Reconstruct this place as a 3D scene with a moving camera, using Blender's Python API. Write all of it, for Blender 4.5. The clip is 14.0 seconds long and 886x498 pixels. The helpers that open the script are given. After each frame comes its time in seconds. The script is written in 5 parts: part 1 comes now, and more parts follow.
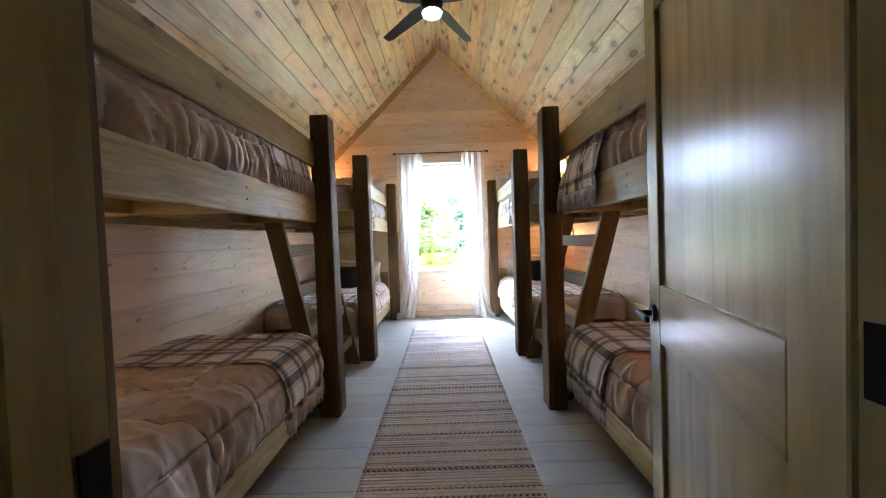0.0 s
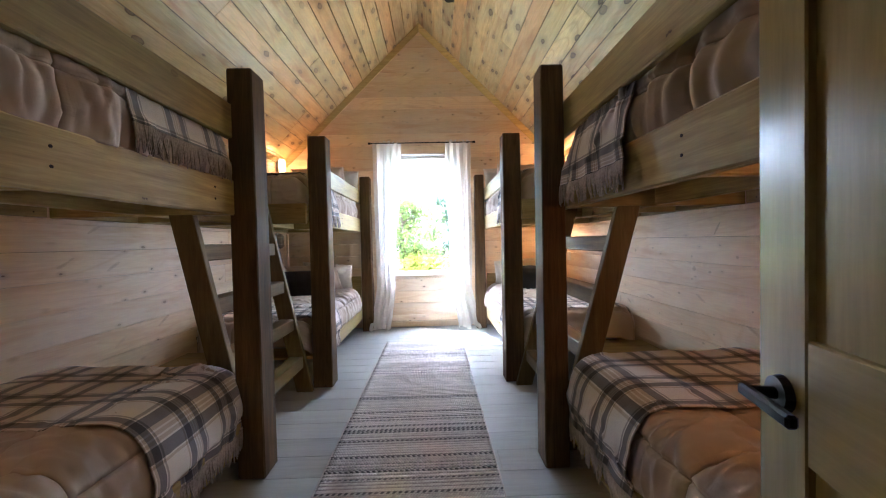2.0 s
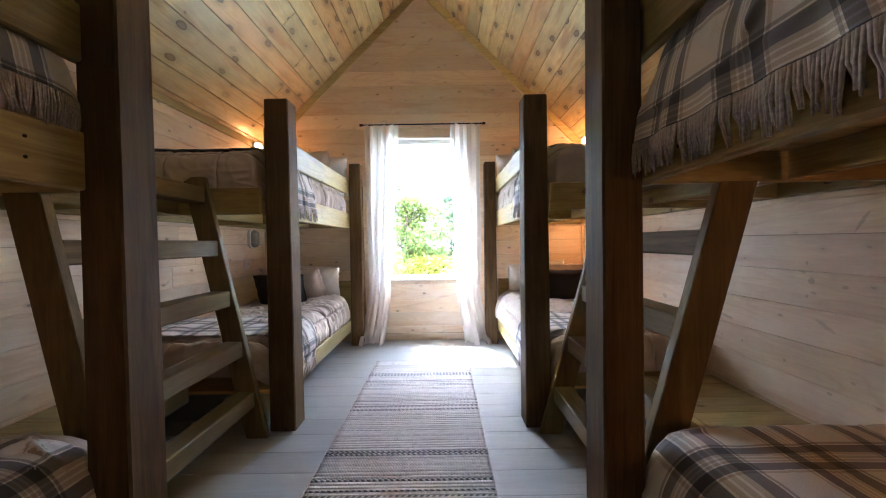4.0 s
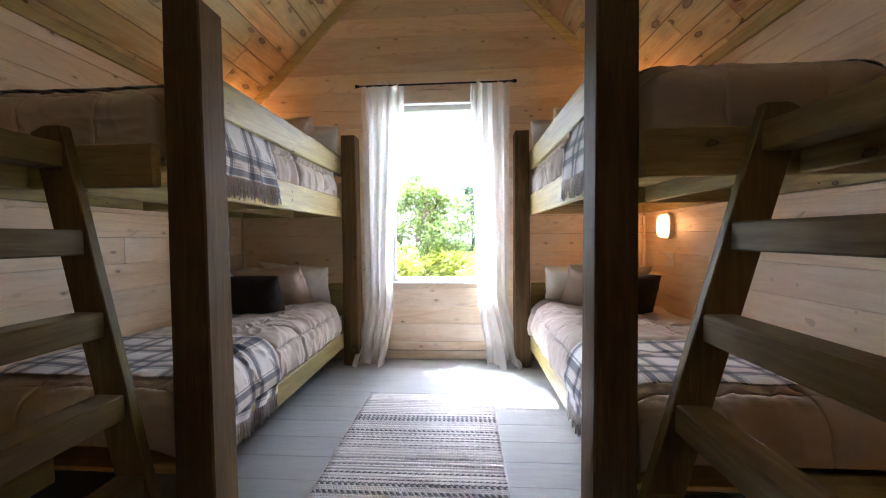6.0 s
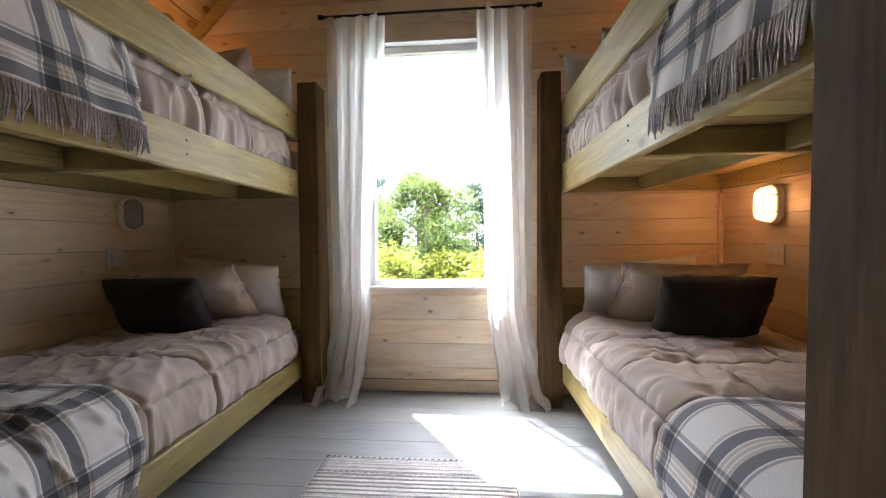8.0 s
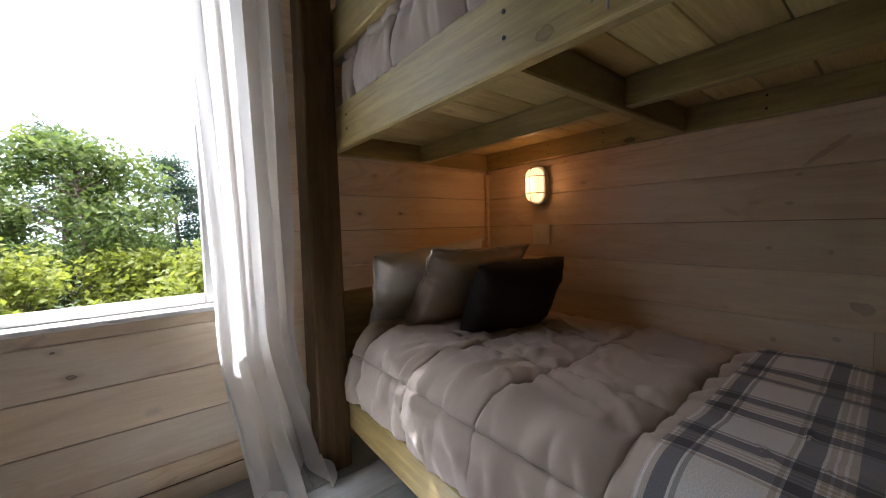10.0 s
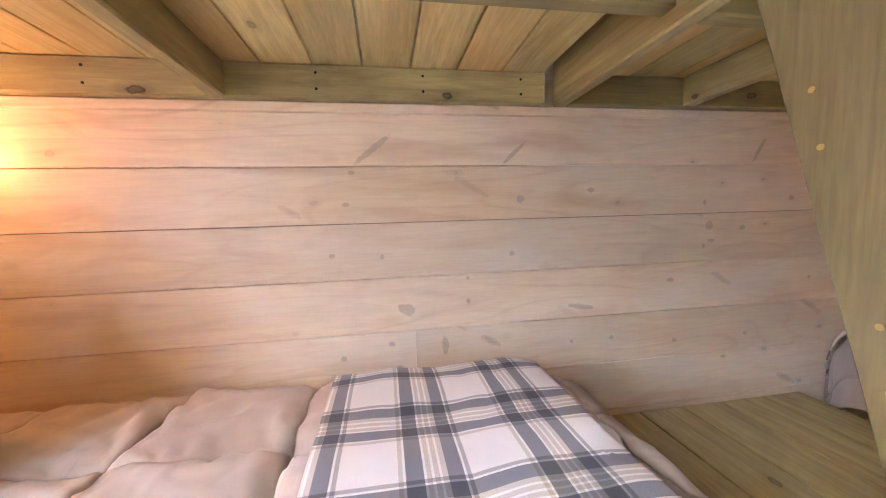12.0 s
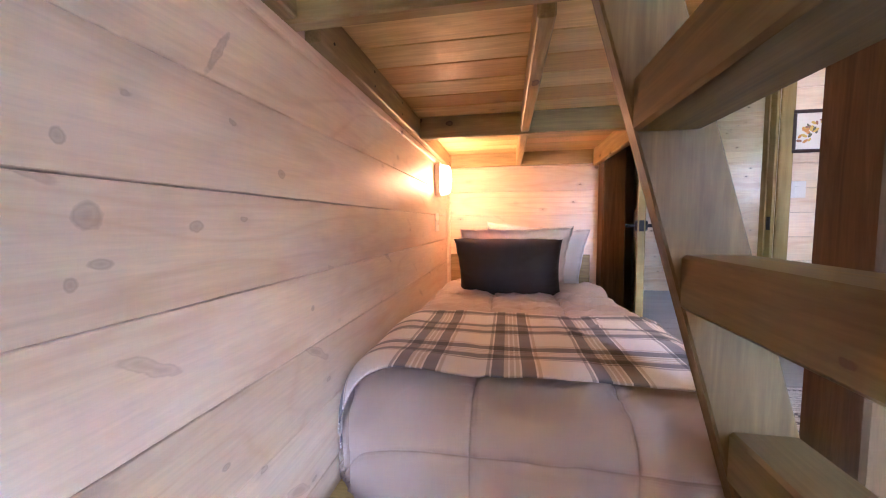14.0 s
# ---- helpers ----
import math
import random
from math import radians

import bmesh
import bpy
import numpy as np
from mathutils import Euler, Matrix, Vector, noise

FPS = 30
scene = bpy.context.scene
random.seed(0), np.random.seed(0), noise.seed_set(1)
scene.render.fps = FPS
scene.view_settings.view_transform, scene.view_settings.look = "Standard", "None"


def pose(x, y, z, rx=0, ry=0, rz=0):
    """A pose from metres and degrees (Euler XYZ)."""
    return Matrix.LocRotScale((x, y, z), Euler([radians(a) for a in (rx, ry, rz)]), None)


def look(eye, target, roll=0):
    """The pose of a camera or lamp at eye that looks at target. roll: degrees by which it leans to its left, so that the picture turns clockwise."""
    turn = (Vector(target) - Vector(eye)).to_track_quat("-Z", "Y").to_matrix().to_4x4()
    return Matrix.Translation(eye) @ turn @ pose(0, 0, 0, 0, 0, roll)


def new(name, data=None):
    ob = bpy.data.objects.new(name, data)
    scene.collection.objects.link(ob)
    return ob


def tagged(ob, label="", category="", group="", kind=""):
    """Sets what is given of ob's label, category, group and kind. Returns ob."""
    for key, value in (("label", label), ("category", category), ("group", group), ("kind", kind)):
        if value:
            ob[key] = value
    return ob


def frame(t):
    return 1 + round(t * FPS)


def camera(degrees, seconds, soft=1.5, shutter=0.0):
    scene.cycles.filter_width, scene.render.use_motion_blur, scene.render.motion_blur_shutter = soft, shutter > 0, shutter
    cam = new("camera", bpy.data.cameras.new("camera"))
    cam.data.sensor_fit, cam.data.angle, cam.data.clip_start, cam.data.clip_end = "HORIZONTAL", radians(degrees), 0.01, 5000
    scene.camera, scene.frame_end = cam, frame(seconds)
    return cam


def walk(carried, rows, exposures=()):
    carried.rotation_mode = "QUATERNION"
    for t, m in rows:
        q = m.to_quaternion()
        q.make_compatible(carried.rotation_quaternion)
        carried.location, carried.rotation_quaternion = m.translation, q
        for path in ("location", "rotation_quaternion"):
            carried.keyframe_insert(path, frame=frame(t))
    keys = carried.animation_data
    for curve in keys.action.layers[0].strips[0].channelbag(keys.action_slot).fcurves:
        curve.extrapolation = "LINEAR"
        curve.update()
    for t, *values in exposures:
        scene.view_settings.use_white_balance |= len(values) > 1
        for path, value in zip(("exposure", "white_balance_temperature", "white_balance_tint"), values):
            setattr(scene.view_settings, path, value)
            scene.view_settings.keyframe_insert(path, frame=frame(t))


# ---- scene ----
cam = camera(102.4, 14.0, soft=1.1)
PATH = [
    (0, (0.03, 0.539, 1.218), (0.019, 2.538, 1.167), -2.0),
    (0.5, (0.04, 0.75, 1.211), (0.056, 2.75, 1.161), -1.9),
    (1, (0.071, 0.917, 1.207), (0.106, 2.916, 1.162), -1.7),
    (1.5, (0.122, 1.044, 1.206), (0.164, 3.043, 1.161), -1.5),
    (2, (0.165, 1.166, 1.209), (0.208, 3.165, 1.166), -1.3),
    (2.5, (0.195, 1.329, 1.211), (0.235, 3.328, 1.168), -1.1),
    (3, (0.219, 1.519, 1.208), (0.248, 3.518, 1.166), -0.9),
    (3.2, (0.228, 1.601, 1.206), (0.251, 3.6, 1.167), -0.9),
    (5.5, (0.245, 2.576, 1.168), (0.159, 4.574, 1.118), -0.7),
    (6, (0.278, 2.842, 1.182), (0.152, 4.837, 1.113), -0.6),
    (6.5, (0.303, 3.079, 1.177), (0.149, 5.07, 1.096), -0.7),
    (7, (0.302, 3.303, 1.12), (0.127, 5.292, 1.061), -0.6),
    (7.2, (0.302, 3.394, 1.106), (0.118, 5.382, 1.05), -0.6),
    (9.5, (0.196, 4.416, 1.054), (0.841, 6.306, 0.936), -1.0),
    (10, (0.26, 4.589, 1.036), (1.487, 6.163, 0.91), -1.4),
    (10.5, (0.373, 4.69, 1.045), (2.057, 5.757, 0.894), -1.6),
    (11, (0.51, 4.739, 1.033), (2.442, 5.235, 0.888), -1.5),
    (11.5, (0.662, 4.747, 1.029), (2.656, 4.767, 0.882), -1.5),
    (12, (0.818, 4.706, 1.037), (2.786, 4.392, 0.866), -1.7),
    (12.5, (0.977, 4.672, 1.045), (2.846, 3.986, 0.853), -1.6),
    (13, (1.124, 4.612, 1.044), (2.838, 3.598, 0.863), -1.8),
    (13.5, (1.309, 4.35, 1.014), (2.661, 2.883, 0.884), -3.6),
    (14, (1.475, 3.877, 0.973), (1.831, 1.914, 0.829), -0.5),
]
EV = 3.6
EXPOSURES = [(t, EV + e, k, 18.0 if t < 11.2 else 25.0 if t < 13.5 else 29.0) for t, e, k in ((0.0, 0.95, 5000), (1.5, 0.85, 5000), (3.0, 0.75, 5050), (5.5, 0.2, 5250), (6.5, -0.03, 5350), (7.2, -0.17, 5450), (9.3, -1.5, 5700), (10.2, -1.9, 5600),
                                                       (10.7, -0.25, 5800), (11.0, 0.4, 5900), (11.5, 0.98, 5450), (12.0, 1.5, 5200), (13.0, 1.82, 5050), (14.0, 2.35, 4600))]
walk(cam, [(t, look(eye, target, roll)) for t, eye, target, roll in PATH], EXPOSURES)

# ---- plan, in metres ----
WX = 1.93            # side walls at +-WX
YN, YF = 0.95, 6.25  # near (door) wall and window wall, room faces
RIDGE, SLOPE = 4.28, 0.985
EAVE = RIDGE - SLOPE * WX
BOARD = 0.1715       # wall board pitch
NY, NX = 1.18, 0.70   # bunk end walls stand before the door wall
DOOR_X0, DOOR_X1, DOOR_H = -0.393, 0.525, 2.05
WIN_X0, WIN_X1, WIN_Z0, WIN_Z1 = -0.47, 0.44, 0.73, 2.46
HALL_Y = -1.55
DECK = 1.475         # top of joists of the upper bunks

# ---- world, sun, large lights ----
SUN_DIR = Vector((0.32, -0.45, -1.0)).normalized()
world = bpy.data.worlds.new("world")
scene.world = world
world.use_nodes = True
wn = world.node_tree.nodes
sky = wn.new("ShaderNodeTexSky")
sky.sky_type = "NISHITA"
sky.sun_disc = False
sky.sun_elevation = math.asin(-SUN_DIR.z)
sky.air_density, sky.dust_density = 1.2, 1.5
sky.sun_rotation = math.atan2(-SUN_DIR.x, -SUN_DIR.y)
world.node_tree.links.new(sky.outputs[0], wn["Background"].inputs[0])
wn["Background"].inputs[1].default_value = 0.15


def lamp(name, kind, m, energy, colour, **more):
    data = bpy.data.lights.new(name, kind)
    data.energy, data.color = energy, colour
    if kind == "AREA":
        data.shape, data.size, data.size_y = "RECTANGLE", more["size"], more["size_y"]
    elif kind == "SUN":
        data.angle = radians(more["angle"])
    else:
        data.shadow_soft_size = more["size"]
    ob = new(name, data)
    ob.matrix_world = m
    return ob


lamp("sun", "SUN", look((0, 0, 0), SUN_DIR), 5.0, (1.0, 0.95, 0.86), angle=0.5)


# ---- materials ----
def nodes_of(name):
    mat = bpy.data.materials.new(name)
    mat.use_nodes = True
    nt = mat.node_tree
    return mat, nt, nt.nodes["Principled BSDF"]


def node(nt, kind, **sets):
    n = nt.nodes.new(kind)
    for k, v in sets.items():
        n.inputs[k].default_value = v
    return n


def math_node(nt, op, a, b=None, c=None, clamp=False):
    n = nt.nodes.new("ShaderNodeMath")
    n.operation, n.use_clamp = op, clamp
    for i, v in enumerate((a, b, c)):
        if v is None:
            continue
        if isinstance(v, (int, float)):
            n.inputs[i].default_value = v
        else:
            nt.links.new(v, n.inputs[i])
    return n.outputs[0]


def mix(nt, fac, a, b, mode="MIX"):
    n = nt.nodes.new("ShaderNodeMix")
    n.data_type, n.blend_type = "RGBA", mode
    for sock, v in ((n.inputs[0], fac), (n.inputs[6], a), (n.inputs[7], b)):
        if isinstance(v, (int, float)):
            sock.default_value = v
        elif isinstance(v, tuple):
            sock.default_value = (*v, 1.0)
        else:
            nt.links.new(v, sock)
    return n.outputs[2]


def ramp(nt, fac, stops, constant=False):
    n = nt.nodes.new("ShaderNodeValToRGB")
    if constant:
        n.color_ramp.interpolation = "CONSTANT"
    el = n.color_ramp.elements
    while len(el) < len(stops):
        el.new(1.0)
    for e, (p, c) in zip(el, stops):
        e.position = p
        e.color = (c, c, c, 1.0) if isinstance(c, (int, float)) else (*c, 1.0)
    nt.links.new(fac, n.inputs[0])
    return n.outputs[0]


def noise_tex(nt, vec, scale, detail=4.0, rough=0.55, dist=0.0):
    n = node(nt, "ShaderNodeTexNoise", Scale=scale, Detail=detail, Roughness=rough, Distortion=dist)
    nt.links.new(vec, n.inputs["Vector"])
    return n.outputs["Fac"]


def scaled(nt, vec, xyz):
    n = nt.nodes.new("ShaderNodeVectorMath")
    n.operation = "MULTIPLY"
    nt.links.new(vec, n.inputs[0])
    n.inputs[1].default_value = xyz
    return n.outputs[0]


def shifted(nt, vec):
    """Coordinates moved by a random amount for each object."""
    info = nt.nodes.new("ShaderNodeObjectInfo")
    sc = nt.nodes.new("ShaderNodeVectorMath")
    sc.operation = "MULTIPLY_ADD"
    comb = nt.nodes.new("ShaderNodeCombineXYZ")
    for i in range(3):
        nt.links.new(info.outputs["Random"], comb.inputs[i])
    nt.links.new(comb.outputs[0], sc.inputs[0])
    sc.inputs[1].default_value = (37.0, 71.0, 23.0)
    nt.links.new(vec, sc.inputs[2])
    return sc.outputs[0], info.outputs["Random"]


def bump(nt, bsdf, height, strength, distance=0.01):
    n = node(nt, "ShaderNodeBump", Strength=strength, Distance=distance)
    nt.links.new(height, n.inputs["Height"])
    nt.links.new(n.outputs[0], bsdf.inputs["Normal"])


def wood(name, axis, light, dark, wash, wash_amount=0.45, knot=(0.10, 0.055, 0.03), knots=1.0, rough=0.55, spread=0.25, islands=False, tint=None, knot_scale=6.5, knot_size=1.0, streak=None, gloss=0.5, scar=None, relief=0.18, fibre=0.24, swirl=1.2, marks=(), rings_on=True):
    """Sawn softwood with grain along an axis (0, 1, 2), knots, a stain that lies unevenly and a shade for each piece."""
    mat, nt, bsdf = nodes_of(name)
    tc = nt.nodes.new("ShaderNodeTexCoord")
    vec, rnd = shifted(nt, tc.outputs["Object"])
    if islands:
        geo = nt.nodes.new("ShaderNodeNewGeometry")
        rnd = geo.outputs["Random Per Island"]
        comb = nt.nodes.new("ShaderNodeCombineXYZ")
        for i in range(3):
            nt.links.new(rnd, comb.inputs[i])
        sc = nt.nodes.new("ShaderNodeVectorMath")
        sc.operation = "MULTIPLY_ADD"
        nt.links.new(comb.outputs[0], sc.inputs[0])
        sc.inputs[1].default_value = (17.0, 53.0, 29.0)
        nt.links.new(vec, sc.inputs[2])
        vec = sc.outputs[0]
    s = [1.0, 1.0, 1.0]
    s[axis] = 0.07
    long = scaled(nt, vec, s)
    s2 = [1.0, 1.0, 1.0]
    s2[axis] = 0.4
    kvec = scaled(nt, vec, s2)
    grain = noise_tex(nt, long, 22.0, 5.0, 0.6, swirl)
    fine = noise_tex(nt, long, 160.0, 3.0, 0.6)
    cloud = noise_tex(nt, kvec, 2.6, 3.0, 0.6, 0.4)
    s4 = [1.0, 1.0, 1.0]
    s4[axis] = 0.13
    rings = math_node(nt, "FRACT", math_node(nt, "MULTIPLY", noise_tex(nt, scaled(nt, vec, s4), 5.0, 1.5, 0.4, 0.5), 11.0))
    g = ramp(nt, grain, [(0.32, 0.0), (0.68, 1.0)])
    if rings_on:
        g = math_node(nt, "MULTIPLY", g, ramp(nt, rings, [(0.0, 0.75), (0.25, 1.0), (0.8, 1.0), (1.0, 0.8)]))
    col = mix(nt, g, dark, light)
    w = math_node(nt, "MULTIPLY", ramp(nt, cloud, [(0.38, 0.0), (0.66, 1.0)]), wash_amount)
    col = mix(nt, w, col, wash)
    if tint:
        t = ramp(nt, rnd, [(p, q) for p, q in tint[1]], constant=True)
        col = mix(nt, t, col, tint[0])
    shade = math_node(nt, "MULTIPLY_ADD", rnd, spread, 1.0 - spread / 2)
    rgb = nt.nodes.new("ShaderNodeCombineColor")
    for i in range(3):
        nt.links.new(shade, rgb.inputs[i])
    col = mix(nt, 1.0, col, rgb.outputs[0], "MULTIPLY")
    f = math_node(nt, "MULTIPLY_ADD", ramp(nt, fine, [(0.3, 0.0), (0.7, 1.0)]), fibre, 1.0 - fibre / 2)
    rgb2 = nt.nodes.new("ShaderNodeCombineColor")
    for i in range(3):
        nt.links.new(f, rgb2.inputs[i])
    col = mix(nt, 1.0, col, rgb2.outputs[0], "MULTIPLY")
    bsdf.inputs["Specular IOR Level"].default_value = gloss
    if streak:
        s5 = [1.0, 1.0, 1.0]
        s5[axis] = 0.16
        st = noise_tex(nt, scaled(nt, vec, s5), 9.0, 3.0, 0.55, 0.3)
        col = mix(nt, math_node(nt, "MULTIPLY", ramp(nt, st, [(0.56, 0.0), (0.70, 1.0)]), 0.6), col, streak)
        ln = math_node(nt, "MULTIPLY", ramp(nt, rings, [(0.0, 1.0), (0.16, 0.0), (0.88, 0.0), (1.0, 1.0)]), ramp(nt, cloud, [(0.40, 0.38), (0.62, 0.0)]))
        col = mix(nt, ln, col, streak)
    if knots:
        v = node(nt, "ShaderNodeTexVoronoi", Scale=knot_scale)
        s3 = [1.0, 1.0, 1.0]
        s3[axis] = 0.55
        nt.links.new(scaled(nt, vec, s3), v.inputs["Vector"])
        wob = noise_tex(nt, vec, 45.0, 3.0)
        sep = nt.nodes.new("ShaderNodeSeparateColor")
        nt.links.new(v.outputs["Color"], sep.inputs[0])
        dist = math_node(nt, "ADD", v.outputs["Distance"], math_node(nt, "MULTIPLY_ADD", wob, 0.10, -0.05))
        dist = math_node(nt, "ADD", dist, math_node(nt, "MULTIPLY", sep.outputs[0], 0.03))
        z = knot_size
        k = ramp(nt, dist, [(0.018 * z, 0.7 * knots), (0.040 * z, 0.75 * knots), (0.052 * z, knots), (0.060 * z, 0.28 * knots), (0.15 * z, 0.0)])
        k = math_node(nt, "MULTIPLY", k, ramp(nt, sep.outputs[1], [(0.05, 0.4), (0.4, 1.0)]))
        col = mix(nt, k, col, knot)
    if scar:
        # slanting cuts through branches, a few to a board
        sp = nt.nodes.new("ShaderNodeSeparateXYZ")
        nt.links.new(vec, sp.inputs[0])
        al, up = sp.outputs[axis], sp.outputs[2]
        cu = math_node(nt, "ADD", math_node(nt, "MULTIPLY", al, 0.86), math_node(nt, "MULTIPLY", up, 0.5))
        cv = math_node(nt, "ADD", math_node(nt, "MULTIPLY", al, -2.4), math_node(nt, "MULTIPLY", up, 4.1))
        cc = nt.nodes.new("ShaderNodeCombineXYZ")
        nt.links.new(cu, cc.inputs[0])
        nt.links.new(cv, cc.inputs[1])
        sv = node(nt, "ShaderNodeTexVoronoi", Scale=1.25)
        sv.voronoi_dimensions = "2D"
        nt.links.new(cc.outputs[0], sv.inputs["Vector"])
        s6 = nt.nodes.new("ShaderNodeSeparateColor")
        nt.links.new(sv.outputs["Color"], s6.inputs[0])
        sd = math_node(nt, "ADD", sv.outputs["Distance"], math_node(nt, "MULTIPLY_ADD", noise_tex(nt, kvec, 30.0, 3.0), 0.14, -0.07))
        sk = ramp(nt, sd, [(0.015, 0.5), (0.04, 0.22), (0.055, 0.4), (0.066, 0.0)])
        sk = math_node(nt, "MULTIPLY", sk, ramp(nt, s6.outputs[1], [(0.5, 0.0), (0.9, 1.0)]))
        col = mix(nt, sk, col, scar)
    if marks:
        near = None
        for y, z, ry, rz, turn in marks:
            mp = nt.nodes.new("ShaderNodeMapping")
            mp.vector_type = "TEXTURE"
            mp.inputs["Location"].default_value = (0, y, z)
            mp.inputs["Rotation"].default_value = (radians(turn), 0, 0)
            mp.inputs["Scale"].default_value = (1000, ry, rz)
            nt.links.new(tc.outputs["Object"], mp.inputs["Vector"])
            ln = nt.nodes.new("ShaderNodeVectorMath")
            ln.operation = "LENGTH"
            nt.links.new(mp.outputs[0], ln.inputs[0])
            near = math_node(nt, "MINIMUM", near, ln.outputs["Value"]) if near else ln.outputs["Value"]
        near = math_node(nt, "ADD", near, math_node(nt, "MULTIPLY_ADD", noise_tex(nt, tc.outputs["Object"], 42.0, 3.0, 0.6), 1.1, -0.55))
        mk = ramp(nt, near, [(0.0, 0.42), (0.5, 0.28), (0.75, 0.38), (0.95, 0.14), (1.4, 0.06), (2.2, 0.0)])
        col = mix(nt, mk, col, knot)
    nt.links.new(col, bsdf.inputs["Base Color"])
    r = math_node(nt, "MULTIPLY_ADD", grain, 0.25 if rings_on else 0.05, rough - (0.12 if rings_on else 0.02))
    nt.links.new(r, bsdf.inputs["Roughness"])
    h = math_node(nt, "ADD", grain, math_node(nt, "MULTIPLY", fine, 0.5))
    bump(nt, bsdf, h, relief, 0.004)
    return mat


WHITE = dict(fibre=0.11, light=(0.80, 0.645, 0.43), dark=(0.715, 0.54, 0.345), wash=(0.795, 0.705, 0.58), wash_amount=0.62, knot=(0.17, 0.105, 0.07), knots=1.0, spread=0.20, rough=0.42, knot_scale=10.0, knot_size=1.45, streak=(0.60, 0.40, 0.235), scar=(0.36, 0.24, 0.165))
board_x = wood("whitewashed_board_x", 0, **WHITE)
board_y = wood("whitewashed_board_y", 1, **WHITE)
# the east wall's own knots (along, up) and slanting branch scars
KNOTS = ((4.26, 1.091), (4.30, 0.915), (4.82, 1.086), (4.45, 0.767), (4.80, 1.181), (3.71, 0.795), (3.94, 0.604), (3.69, 0.573), (3.48, 0.493), (4.72, 0.923), (4.39, 0.559),
         (4.02, 1.117), (4.45, 0.844), (4.85, 0.611), (4.68, 0.566), (3.58, 1.067), (4.87, 0.933), (3.42, 0.971), (4.09, 0.602), (4.70, 0.645), (3.55, 0.930), (3.58, 0.911), (3.39, 0.574), (3.21, 1.076), (3.11, 0.774))
SCARS = [(4.735, 1.25, 0.07, 0.010, -38), (4.29, 1.238, 0.055, 0.008, -42), (3.36, 1.25, 0.05, 0.008, -58), (4.055, 0.722, 0.05, 0.010, 10), (4.53, 0.626, 0.012, 0.03, 0), (4.65, 0.754, 0.03, 0.02, 20), (3.56, 0.984, 0.017, 0.017, 0), (4.27, 1.092, 0.013, 0.013, 0)]
board_east = wood("whitewashed_board_east", 1, marks=SCARS + [(y, z, 0.0075 + 0.003 * (i % 3), 0.007 + 0.002 * (i % 2), 0) for i, (y, z) in enumerate(KNOTS)], **{**WHITE, "knots": 0.45})
STAIN = dict(light=(0.50, 0.395, 0.145), dark=(0.26, 0.185, 0.06), wash=(0.34, 0.285, 0.11), wash_amount=0.6, knot_size=1.6, knot=(0.055, 0.03, 0.014), spread=0.3, rough=0.45)
beam_x = wood("stained_timber_x", 0, **STAIN)
beam_y = wood("stained_timber_y", 1, **STAIN)
POST = dict(gloss=0.15, light=(0.155, 0.092, 0.038), dark=(0.062, 0.036, 0.016), wash=(0.12, 0.08, 0.034), wash_amount=0.5, knot=(0.04, 0.022, 0.012), spread=0.2, rough=0.62)
post_z = wood("dark_stained_timber_z", 2, **POST)
LADDER = dict(gloss=0.3, light=(0.225, 0.158, 0.06), dark=(0.11, 0.074, 0.028), wash=(0.155, 0.122, 0.047), wash_amount=0.6, spread=0.2, rough=0.5)
lad_z = wood("stained_stringer", 2, **LADDER)
lad_y = wood("stained_rung", 1, **LADDER)
door_z = wood("stained_door_z", 2, fibre=0.08, swirl=0.0, gloss=0.4, light=(0.33, 0.245, 0.085), dark=(0.21, 0.15, 0.05), wash=(0.25, 0.205, 0.085), wash_amount=0.6, knots=0.0, spread=0.12, rough=0.24, relief=0.004, rings_on=False)
door_y = wood("stained_door_y", 1, fibre=0.08, swirl=0.0, gloss=0.4, light=(0.33, 0.245, 0.085), dark=(0.21, 0.15, 0.05), wash=(0.25, 0.205, 0.085), wash_amount=0.6, knots=0.0, spread=0.12, rough=0.24, relief=0.004, rings_on=False)
door_x = wood("stained_door_x", 0, fibre=0.08, swirl=0.0, gloss=0.4, light=(0.33, 0.245, 0.085), dark=(0.21, 0.15, 0.05), wash=(0.25, 0.205, 0.085), wash_amount=0.6, knots=0.0, spread=0.12, rough=0.24, relief=0.004, rings_on=False)
deck_x = wood("deck_board", 0, light=(0.76, 0.59, 0.23), dark=(0.52, 0.37, 0.125), wash=(0.56, 0.53, 0.22), wash_amount=0.5, spread=0.5, rough=0.5,
              tint=((0.45, 0.22, 0.05), [(0.0, 0.0), (0.62, 0.55), (0.72, 0.0), (0.9, 0.4)]))
ceil_y = wood("ceiling_board", 1, light=(0.80, 0.63, 0.29), dark=(0.60, 0.42, 0.15), wash=(0.56, 0.55, 0.32), wash_amount=0.6, knot=(0.08, 0.04, 0.018), knots=1.0, knot_scale=7.5, knot_size=3.6, streak=(0.42, 0.18, 0.055),
              spread=0.35, rough=0.33, islands=True, gloss=0.7, tint=((0.52, 0.25, 0.085), [(0.0, 0.0), (0.55, 0.45), (0.63, 0.0), (0.86, 0.4), (0.92, 0.0)]))
floor_x = wood("grey_floor_plank", 0, light=(0.355, 0.365, 0.365), dark=(0.285, 0.29, 0.285), wash=(0.38, 0.39, 0.39), wash_amount=0.5, knot=(0.2, 0.19, 0.17), knots=0.3, spread=0.16, rough=0.36, fibre=0.1, relief=0.06)


